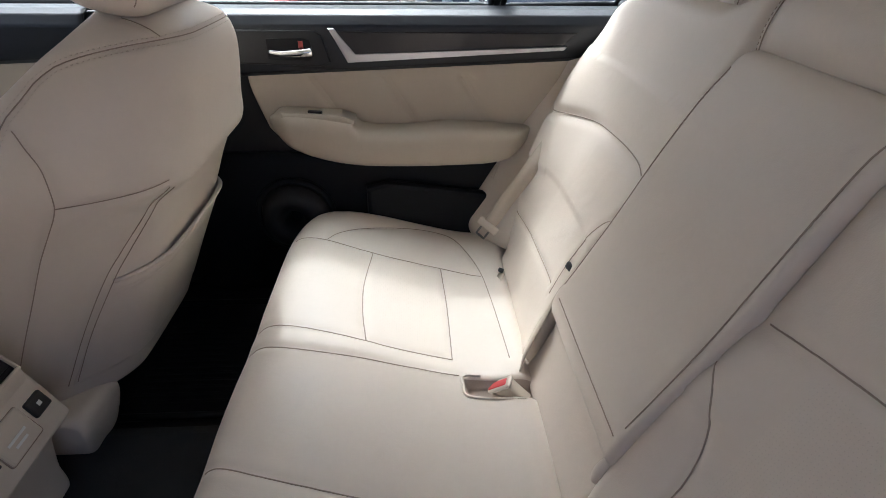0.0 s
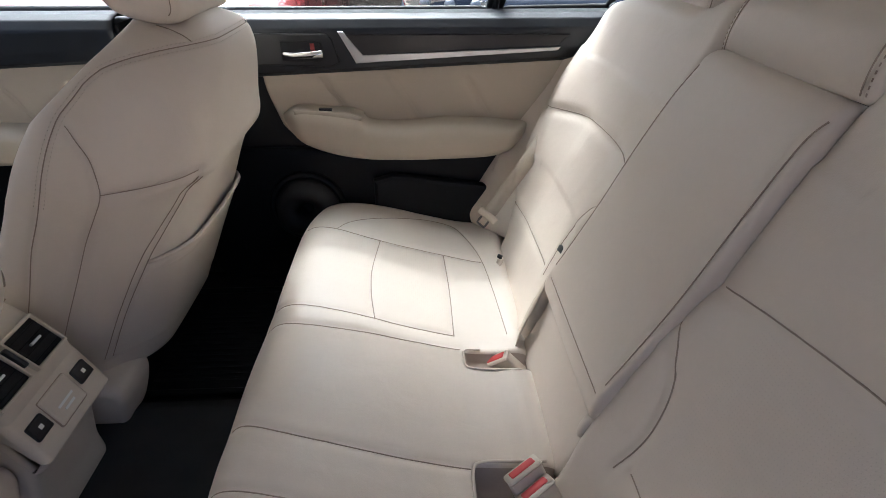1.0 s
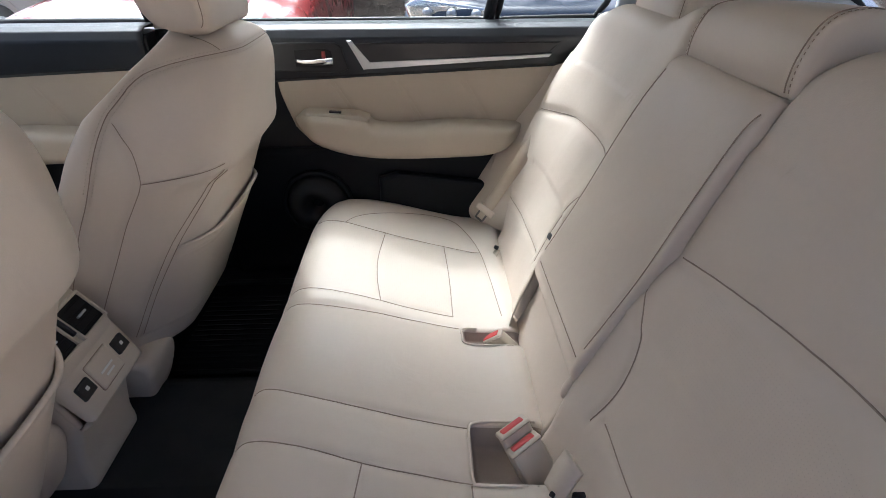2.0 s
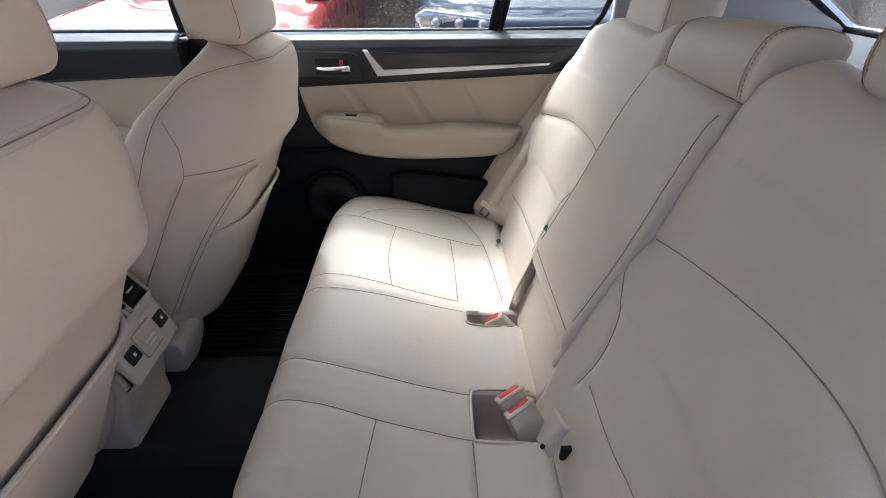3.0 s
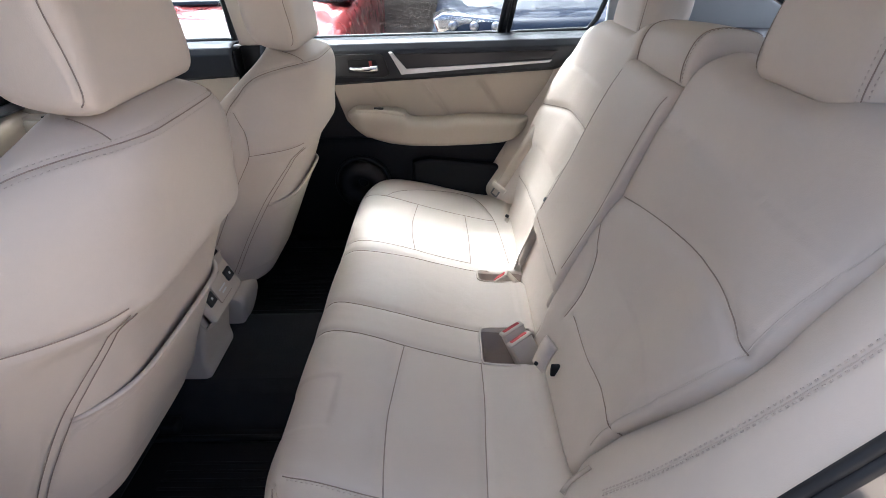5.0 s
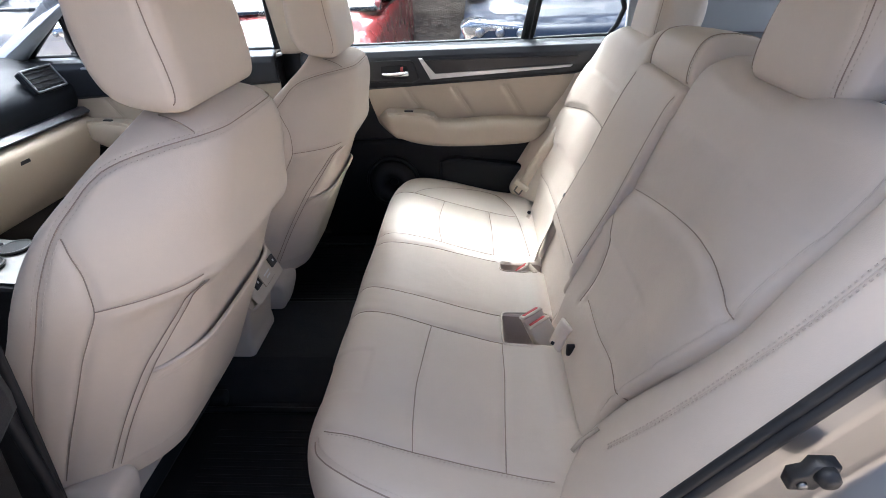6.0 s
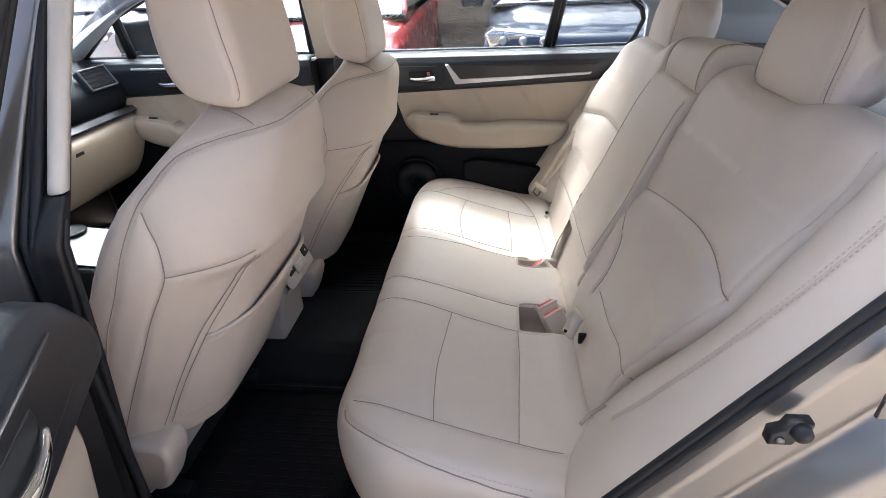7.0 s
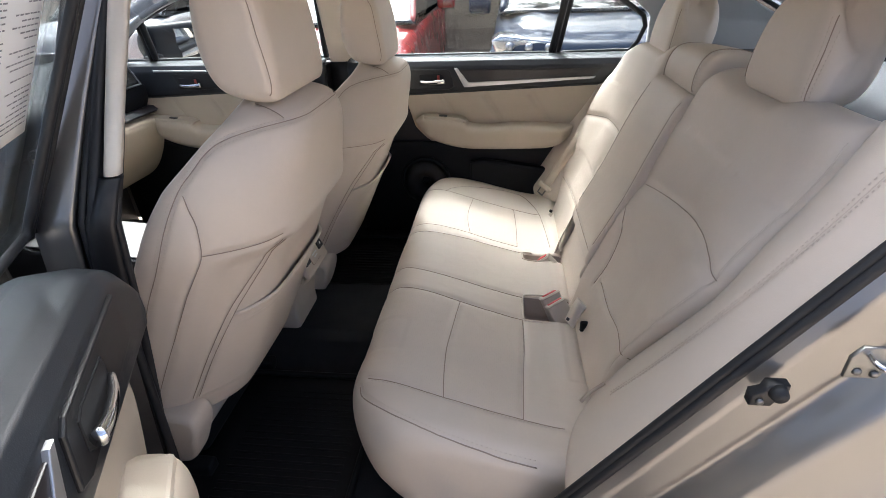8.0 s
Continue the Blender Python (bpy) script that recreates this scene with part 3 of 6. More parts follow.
def headrest(label, group, x, y, z, half, height, depth, lean=0.0, posts=True, front=1, dome=0.06, r=0.030):
    """A headrest whose lower edge towards the rear stands at x, z."""
    t = thing("headrest", label, "headrest", group=group)
    d, h = depth, height
    prof = [(0.0, 0.012), (0.004, h * 0.3), (0.0, h * 0.65), (-0.012, h * 0.9), (-0.035, h), (-d * 0.6, h * 1.0), (-d * 0.88, h * 0.90), (-d, h * 0.6), (-d * 0.98, h * 0.3), (-d * 0.82, h * 0.10),
            (-d * 0.5, h * 0.0 + 0.004), (-0.02, 0.0)]
    if front < 0:
        prof = [(-a, b) for a, b in prof]
    prof = [(x + a + lean * b, z + b) for a, b in prof]
    k = half
    def wide(q):
        f = max(0.0, min(1.0, (q - z) / h))
        return k * (1 - dome * f ** 2.6) if dome < 0.2 else k * max(0.30, (1 - (0.97 * f) ** 3.6) ** (1 / 2.6))
    me = pad_mesh("cushion", prof, lambda q: (y - wide(q), y + wide(q)), r=r, ring=130, across=60, star=True)
    for s in (-1, 1):
        skin = tree_of(me)
        guide = [(y + s * (wide(z + b) - (0.005 if front > 0 else 0.021)), z + b) for b in np.linspace(0.012, h * (0.92 if dome < 0.2 else 0.76), 60)]
        def laid(rows):
            kept = []
            for a, b in rows:
                q = skin.ray_cast(Vector((x + front * 0.4, a, b)), Vector((-front, 0, 0)))[0]
                if q and (not kept or (q - kept[-1]).length < 0.012):
                    kept.append(q)
            return kept
        line = laid(guide)
        press(me, [line], 0.0022, 0.005)
        part("seam", tube_mesh("s", line, 0.0008, 6), SEAM, t, "sewn seam")
        if front < 0:
            for o in (-0.006, 0.006):
                row = laid([(a + s * o, b) for a, b in guide])
                part("topstitching", dashes(row, 0.0032, 0.0068, 0.0006), STITCH, t, "pale topstitching thread")
    link("cushion", me, LEATHER, t)
    if posts:
        xm = x - front * d * 0.5
        for s in (-1, 1):
            py = y + s * 0.065
            bm = tube_mesh("post", [(xm, py, z - 0.06), (xm, py, z + 0.02)], 0.006, 10)
            part("post", bm, CHROME, t, "chrome post")
            bm = box_bm((xm - 0.0075, py - 0.0075, z - 0.050), (xm + 0.0075, py + 0.0075, z + 0.004), 0.003)
            part("sleeve", bm, BLACK, t, "black plastic guide sleeve")
    return settle(t)


def side_bolster(side):
    left = side < 0
    t = thing("side_bolster", "double-stitched cream leather side bolster beside the door opening", "seat bolster", group="side bolsters")
    def at(u, v):
        z = 0.505 + (0.66 if left else 0.50) * v
        inner = steps(z, [(0.45, 0.470), (0.58, 0.512), (0.66, 0.538), (0.76, 0.584), (0.88, 0.634), (0.98, 0.645), (1.09, 0.662), (1.17, 0.665)])
        xi = back_x(z) + (0.014 if left else 0.075)
        xo = 0.100 + 0.67 * (z - 0.545)
        yo, w = 0.79, u
        y = inner + (yo - inner) * w
        bulge = (0.030 if left else 0.046) * math.sin(math.pi * w) ** 1.15 - (0.034 if left else 0.022) * math.exp(-((y - inner) / 0.018) ** 2)
        x = xi + (xo - xi) * w ** 0.9 - bulge - (0.0 if left else 0.028 * math.sin(math.pi * w) ** 0.5)
        nose = max(0.0, (0.10 - v) / 0.10)
        x += 0.03 * nose ** 2
        return (x, MID + side * y, z)
    me = sheet_mesh("cover", at, 60, 130, 0.05, (1, 0, 0.0))
    c, s = MID, side
    base = [(0.660, 0.655), (0.690, 0.74), (0.715, 0.84), (0.733, 0.94), (0.742, 1.04), (0.745, 1.14 if left else 1.055)]
    seams(me, [[(c + s * a, b) for a, b in base]], t, depth=0.0025, width=0.005, axis="+x", mat=STITCH, radius=0.0007)
    for o in (-0.004, 0.004):
        stitches(me, [(c + s * (a + o), b) for a, b in base], "+x", t, length=0.0045, gap=0.0025, radius=0.0011)
    return into_bench(t, link("side_bolster", me, LEATHER, t, "double-stitched side bolster"))


# ---- front seats ----
def dashes(row, length=0.0045, pitch=0.0085, radius=0.0009):
    """Short threads along a line of places."""
    acc = [0.0]
    for a, b in zip(row, row[1:]):
        acc.append(acc[-1] + (b - a).length)
    def at(s):
        return Vector([np.interp(s, acc, [r[k] for r in row]) for k in range(3)])
    bm = bmesh.new()
    pos = 0.0
    while pos < acc[-1] - length:
        a, b = at(pos), at(pos + length)
        t = (b - a).normalized()
        u = t.cross(Vector((0.3, 0.2, 0.93))).normalized() * radius
        v = t.cross(u)
        ring = [[bm.verts.new(p + q) for q in (u, v, -u, -v)] for p in (a, b)]
        for k in range(4):
            bm.faces.new((ring[0][k], ring[0][(k + 1) % 4], ring[1][(k + 1) % 4], ring[1][k]))
        bm.faces.new(ring[0][::-1])
        bm.faces.new(ring[1])
        pos += pitch
    return bm


def seat_shell(mid, D, shift):
    """The leather shell of a front backrest: rounded sections stacked from the lower edge to the top. Gives the mesh and a function for places on it."""
    rear = [(0.50, -0.580), (0.575, -0.545), (0.60, -0.533), (0.68, -0.497), (0.78, -0.452), (0.86, -0.418), (0.93, -0.385), (1.02, -0.362), (1.09, -0.348), (1.118, -0.348), (1.134, -0.351), (1.146, -0.360), (1.156, -0.376), (1.164, -0.402), (1.168, -0.440)]
    wid = [(0.50, 0.272), (0.545, 0.280), (0.60, 0.288), (0.75, 0.298), (0.88, 0.305), (0.95, 0.303), (1.00, 0.290), (1.05, 0.266), (1.09, 0.233), (1.122, 0.196), (1.134, 0.176), (1.146, 0.148), (1.156, 0.115), (1.164, 0.070), (1.168, 0.012)]
    def place(f, z):
        """f from -1 to 1 across the rear face; beyond that round the front."""
        w = steps(z, wid)
        g = min(abs(f), 1.0)
        up = min(1.0, max(0.0, (z - 0.898) / 0.034))
        up = up * up * (3 - 2 * up)
        top = min(1.0, max(0.0, (z - 1.06) / 0.10))
        scale = w / 0.30
        shell = 0.135 * max(0.0, (g - 0.40) / 0.60) ** 2.0 - 0.006 * math.exp(-((z - 0.945) / 0.03) ** 2) * (1 - g ** 6)
        inset = min(1.0, max(0.0, (0.90 - g) / 0.14))
        plain = 0.135 * max(0.0, (g - 0.40) / 0.60) ** 2.0 + 0.014 * inset * inset * (3 - 2 * inset)
        m = 3.6
        off = lerp(up, plain, shell) * scale + ((0.064 if f < 0 and mid < 0 else 0.095) * lerp(top, 1.0, 0.5) + 0.13 * max(0.0, 0.96 - z)) * (1 - max(0.0, 1 - g ** m) ** (1 / m))
        return Vector((steps(z, rear) + shift - off, mid + math.copysign(w * g, f), z + D))
    zs = list(np.linspace(0.512, 1.10, 130)) + [1.10 + 0.068 * math.sin(a) for a in np.linspace(0, math.pi / 2, 30)[1:]]
    half = [math.sin(a) ** (2 / 3.6) for a in np.linspace(0, math.pi / 2, 46)]
    fs = [-h for h in half[::-1]] + half[1:]
    rows = []
    for z in zs:
        ring = [place(f, z) for f in fs]
        deep = 0.045 * steps(z, wid) / 0.30
        for h in half[::-1][1:-1] + [-q for q in half[1:-1]]:
            g = abs(h)
            edge = lerp((h + 1) / 2, ring[0].x, ring[len(fs) - 1].x)
            x = edge - deep * max(0.0, 1 - g ** 3.6) ** (1 / 3.6) + 0.085 * (1 - g * g) ** 2
            ring.append(Vector((x, mid + steps(z, wid) * h, z + D - 0.6 * max(0.0, edge - x) * min(1.0, max(0.0, (z - 0.95) / 0.1)))))
        rows.append(ring)
    n = len(rows[0])
    faces = grid_faces(len(rows), n, True)
    faces.append(tuple(range(n - 1, -1, -1)))
    faces.append(tuple((len(rows) - 1) * n + j for j in range(n)))
    verts = np.array([tuple(p) for r in rows for p in r])
    return outward(raw_mesh("backrest", verts, faces)), place


def front_seat(mid, dz, shift, name, label):
    t = thing(name, label, "car seat", group="front seats")
    D = dz
    me, place = seat_shell(mid, D, shift)
    lines = []
    def draw(table):
        return [tuple(place(*q)) for q in spline(table, count=90)]
    for s in (-1, 1):
        wye = draw([(s * 0.990, 1.048), (s * 0.972, 1.028), (s * 0.940, 0.996), (s * 0.922, 0.960), (s * 0.918, 0.930), (s * 0.930, 0.85), (s * 0.948, 0.73), (s * 0.962, 0.58)])
        lip = draw([(s * 0.918, 0.944), (s * 0.80, 0.941), (s * 0.70, 0.940), (s * 0.61, 0.943)])
        edge = draw([(s * 0.60, 0.930), (s * 0.640, 0.885), (s * 0.705, 0.835), (s * 0.755, 0.787), (s * 0.812, 0.68), (s * 0.850, 0.57)])
        edge_2 = draw([(s * 0.565, 0.925), (s * 0.607, 0.880), (s * 0.672, 0.830), (s * 0.722, 0.782), (s * 0.778, 0.68), (s * 0.816, 0.57)])
        lines += [wye, lip, edge, edge_2]
    side = [(0.997, z) for z in (0.60, 0.70, 0.80, 0.90, 0.98, 1.04, 1.08, 1.104)] + [(0.985, 1.117), (0.93, 1.125), (0.80, 1.130), (0.50, 1.1325)]
    top = [tuple(place(*q)) for q in spline([(-f, z) for f, z in side] + [(0.0, 1.1325)] + side[::-1], count=360)]
    lines.append(top)
    skin = tree_of(me)
    for s in (-1, 1):
        cross = [skin.ray_cast(Vector((-0.380 + shift - 0.055 * f, mid + s * (0.126 - 0.018 * f), 2.0)), Vector((0, 0, -1)))[0] for f in np.linspace(0, 1, 16)]
        lines.append([tuple(q) for q in cross if q])
    press(me, lines, 0.0032, 0.0065)
    for line in lines:
        part("seam", tube_mesh("s", line, 0.0008, 6), SEAM, t, "sewn seam")
    skin = tree_of(me)
    edge_line = [Vector(q) for q in top if q[2] > 0.93 + D]
    for o in (-0.0065, 0.0065):
        row = []
        for a, b in zip(edge_line, edge_line[1:]):
            if (b - a).length > 1e-6:
                near = skin.find_nearest(a)
                beside = skin.find_nearest(a + (b - a).normalized().cross(near[1]).normalized() * o)
                row.append(beside[0] + beside[1] * 0.0004)
        part("topstitching", dashes(row, 0.0032, 0.0068, 0.0006), STITCH, t, "pale topstitching thread")
    link("backrest", me, LEATHER, t)
    bvh = tree_of(me)
    def on(y, z, lift):
        hit = bvh.ray_cast(Vector((1.0, y, z)), Vector((-1, 0, 0)))[0]
        return (hit.x + lift, y, z) if hit else (-0.5, y, z)
    # map pocket: a slack panel with a hem
    def pocket(u, v):
        z = lerp(v, 0.565, 0.787 - 0.008 * (2 * u - 1) ** 2)
        half = steps(z, [(0.565, 0.236), (0.68, 0.226), (0.79, 0.213)])
        lift = 0.0006 + 0.014 * math.sin(math.pi * u) ** 0.7 * (0.10 + 0.90 * v * v)
        return on(mid + lerp(u, -half, half), z + D, lift)
    pm = sheet_mesh("map_pocket", pocket, 60, 50, 0.003, (-1, 0, 0))
    fold = [Vector(pocket(u, 0.885)) for u in np.linspace(0.02, 0.98, 60)]
    press(pm, [fold], 0.0025, 0.005)
    pk = link("map_pocket", pm, LEATHER, t, "slack leather map pocket")
    hem = [Vector(pocket(u, 1.0)) + Vector((0.0, 0, 0)) for u in np.linspace(0, 1, 50)]
    part("hem", tube_mesh("hem", hem, 0.0045, 8), LEATHER, pk, "rolled pocket hem")
    # lower rear cover and base
    low = [(-0.725, 0.385), (-0.690, 0.410), (-0.662, 0.460), (-0.640, 0.530), (-0.660, 0.560), (-0.74, 0.555), (-0.78, 0.49), (-0.775, 0.40)]
    for s in (-1, 1):
        c = mid + s * 0.246
        wide, ox, oz = (0.078, 0.022, -0.030) if mid > MID and s < 0 else (0.030, 0.0, 0.0)
        me = pad_mesh("recliner_cover", [(x + ox, z + D + oz) for x, z in low], lambda z: (c - 0.046 + 0.25 * max(0.0, 0.50 + D - z), c + wide), r=0.016, ring=70, across=16, star=True)
        link("recliner_cover", me, LEATHER, t, "leather covered recliner joint")
    cush = [(-0.76, 0.40), (-0.75, 0.47), (-0.78, 0.505), (-0.85, 0.52), (-1.02, 0.545), (-1.10, 0.535), (-1.13, 0.48), (-1.09, 0.41), (-0.95, 0.36), (-0.75, 0.36)]
    me = pad_mesh("seat_cushion", [(x, z + D) for x, z in cush], lambda z: (mid - 0.265, mid + 0.265), r=0.05, ring=110, across=50)
    seams(me, [[(-1.08, mid - 0.17), (-0.9, mid - 0.165), (-0.72, mid - 0.17)], [(-1.08, mid + 0.17), (-0.9, mid + 0.165), (-0.72, mid + 0.17)]], t, depth=0.005, width=0.008)
    link("seat_cushion", me, LEATHER, t)
    bm = box_bm((-1.06, mid - 0.17, 0.30), (-0.74, mid + 0.17, 0.38 + D), 0.02)
    part("seat_base", bm, DARK, t, "black seat base and rails")
    for s in (-1, 1):
        bm = box_bm((-1.10, mid + s * 0.19 - 0.02, 0.262), (-0.72, mid + s * 0.19 + 0.02, 0.300), 0.006)
        part("seat_rail", bm, DARK, t, "black seat rail")
    return settle(t)


# ---- belts and buckles ----
def buckle(base, top, face, red=True):
    t = thing("belt_buckle", "cream seat belt buckle with a red release button in its pocket", "belt buckle", group="belt buckles")
    n = (Vector(top) - Vector(base)).length
    m = along(base, top, face)
    part("body", turned(box_bm((-0.012, -0.029, 0.0), (0.012, 0.029, n), 0.006, 3), m), TAN_PLASTIC, t)
    part("rim", turned(box_bm((-0.0135, -0.0305, n - 0.006), (0.0135, 0.0305, n + 0.003), 0.005, 3), m), TAN_PLASTIC, t, "cream buckle rim")
    part("release_button", turned(box_bm((-0.0085, -0.023, n - 0.004), (0.0085, 0.023, n + 0.0045), 0.004, 3), m), RED, t, "red release button")
    return settle(t)


def belts():
    # far outer belt, hanging in front of its bolster
    t = thing("seat_belt", "cream seat belt hanging beside the far rear seat", "seat belt", group="seat belts")
    pts = [(0.330, 0.660, 0.81), (0.285, 0.606, 0.785), (0.258, 0.583, 0.760), (0.228, 0.572, 0.715), (0.194, 0.590, 0.645), (0.166, 0.594, 0.592), (0.152, 0.598, 0.570)]
    part("webbing", ribbon_mesh("w", pts, (0.90, -0.35, -0.44), 0.034), WEB, t, "cream woven webbing")
    m = along((0.155, 0.596, 0.576), (0.134, 0.604, 0.536), (-0.3, -0.85, 0.4))
    part("tongue_cover", turned(box_bm((-0.006, -0.030, -0.004), (0.006, 0.030, 0.018), 0.005, 3), m), TAN_PLASTIC, t, "cream plastic tongue cover")
    lp = [(0.0, -0.012, 0.016), (0.0, -0.012, 0.044), (0.0, 0.012, 0.044), (0.0, 0.012, 0.016)]
    part("tongue", tube_mesh("l", [m @ Vector(q) for q in straight(lp, 0.008)], 0.003, 6, closed=True), STEEL, t, "steel belt tongue")
    settle(t)
    # inner strap beside the armrest
    t = thing("seat_belt", "cream belt strap coming out between seat back and armrest", "seat belt", group="seat belts")
    part("webbing", ribbon_mesh("w", [(0.262, 0.236, 0.705), (0.232, 0.222, 0.655), (0.205, 0.205, 0.60), (0.178, 0.188, 0.545), (0.166, 0.176, 0.505), (0.168, 0.165, 0.475)], (0.35, 1.0, 0.0), 0.040), WEB, t, "cream woven webbing")
    m = along((0.250, 0.228, 0.69), (0.232, 0.220, 0.655), (-1, 0, 0.3))
    part("slide", turned(box_bm((-0.004, -0.022, -0.008), (0.005, 0.022, 0.006), 0.003), m), BLACK, t, "black belt slide")
    settle(t)
    # near outer belt, only its lower end shows
    t = thing("seat_belt", "end of a cream seat belt in the gap by the bolster", "seat belt", group="seat belts")
    part("webbing", ribbon_mesh("w", [(0.146, -0.574, 0.578), (0.162, -0.562, 0.590), (0.192, -0.553, 0.612)], (-0.2, 0.6, 0.8), 0.007), WEB, t, "cream woven webbing")
    settle(t)
    # flap over the child seat anchor
    t = thing("anchor_flap", "cream leather flap folded up over a child seat anchor", "anchor flap")
    part("flap", ribbon_mesh("f", [(0.163, -0.252, 0.530), (0.169, -0.248, 0.546), (0.179, -0.242, 0.568), (0.190, -0.238, 0.588)], (0.30, -0.93, 0.1), 0.044, 0.004, 0.006), LEATHER, t, "piped leather flap")
    part("slot", box_bm((0.1875, -0.268, 0.516), (0.208, -0.258, 0.546), 0.003), DARK, t, "black anchor slot", False)
    part("stud", turned(box_bm((-0.004, -0.004, -0.002), (0.004, 0.004, 0.004), 0.002), along((0.155, -0.268, 0.556), (0.0, -0.4, 0.7), (0, 0, 1))), BLACK, t, "small black stud")
    settle(t)
    buckle((0.160, -0.165, 0.455), (0.118, -0.135, 0.540), (-0.5, 0.85, 0.1))
    buckle((0.176, -0.192, 0.455), (0.132, -0.164, 0.534), (-0.5, 0.85, 0.1))
    buckle((0.158, 0.124, 0.462), (0.117, 0.133, 0.503), (0.3, 1.0, 0.2))
    t = thing("seat_anchor", "small black anchor bolt with a strap by the far seat", "anchor bolt")
    bm = bmesh.new()
    bmesh.ops.create_cone(bm, cap_ends=True, segments=16, radius1=0.006, radius2=0.005, depth=0.010)
    turned(bm, Matrix.Translation((0.170, 0.472, 0.520)) @ Matrix.Rotation(radians(-60), 4, "Y"))
    part("bolt", bm, BLACK, t)
    part("strap", ribbon_mesh("s", [(0.174, 0.47, 0.513), (0.162, 0.452, 0.503), (0.158, 0.436, 0.500)], (1, -0.4, 0.3), 0.016), WEB, t, "short cream strap")
    settle(t)


# ---- the car's shell and linings ----
FLOOR_Z = 0.262


def slab(name, outline, lo, hi, axis, mat, label, kind="structure", bevel=0.006, category=""):
    ob = part(name, prism_bm(outline, lo, hi, axis, bevel), mat, None, smooth=False)
    return tagged(ob, label, category or name.replace("_", " "), kind=kind)


# floor pan with its tunnel
floor_outline = [(-0.90, 0.18), (0.86, 0.18), (0.86, FLOOR_Z), (0.26, FLOOR_Z), (0.20, 0.335), (0.17, 0.352), (MID - 0.13, 0.352), (MID - 0.165, 0.335), (MID - 0.22, FLOOR_Z), (-0.84, FLOOR_Z), (-0.86, 0.30), (-0.90, 0.30)]
slab("floor", floor_outline, -1.98, 0.30, "x", CARPET, "black carpeted car floor with a low centre tunnel", bevel=0.0, category="car floor")
slab("floor_rear", [(-0.90, 0.18), (0.88, 0.18), (0.88, 0.46), (-0.90, 0.46)], 0.215, 1.0, "x", CARPET, "dark panel under and behind the rear seat", category="panel")


def side_glass_y(z):
    """How far out the side glass stands at a height: it leans in towards the roof."""
    return 0.800 - 0.50 * (z - 1.045)


def pane(name, outline, side, mat, label, parent=None, thick=0.004):
    """A side window pane on the leaning glass plane."""
    bm = bmesh.new()
    rows = []
    for o in (0.0, thick):
        rows.append([bm.verts.new((x, MID + side * (side_glass_y(z) + o), z)) for x, z in outline])
    n = len(outline)
    bm.faces.new(rows[0])
    bm.faces.new(rows[1][::-1])
    for i in range(n):
        bm.faces.new((rows[0][i], rows[0][(i + 1) % n], rows[1][(i + 1) % n], rows[1][i]))
    bmesh.ops.recalc_face_normals(bm, faces=bm.faces)
    ob = part(name, bm, mat, parent, label, smooth=False)
    ob.visible_shadow = False
    return ob


def frame_tube(outline, side, radius, parent, mat, name="window_frame", label="", closed=True, inset=0.0):
    pts = [(x, MID + side * (side_glass_y(z) - inset), z) for x, z in straight(outline, 0.02, closed)]
    return part(name, tube_mesh(name, pts, radius, 8, closed=closed), mat, parent, label)


REAR_WIN = [(-0.60, 1.045), (0.16, 1.045), (0.185, 1.20), (0.200, 1.345), (-0.05, 1.380), (-0.30, 1.390), (-0.565, 1.380)]
QUARTER_WIN = [(0.19, 1.045), (0.465, 1.050), (0.487, 1.085), (0.500, 1.140), (0.484, 1.178), (0.355, 1.262), (0.230, 1.345)]
OPEN_WIN = [(-0.618, 1.045), (0.16, 1.045), (0.185, 1.20), (0.195, 1.36), (-0.05, 1.395), (-0.30, 1.405), (-0.672, 1.395)]
FRONT_WIN = [(-1.525, 1.045), (-0.76, 1.045), (-0.72, 1.335), (-1.00, 1.335), (-1.25, 1.305), (-1.49, 1.215)]
FRONT_QUARTER = [(-1.76, 1.045), (-1.545, 1.045), (-1.510, 1.205)]


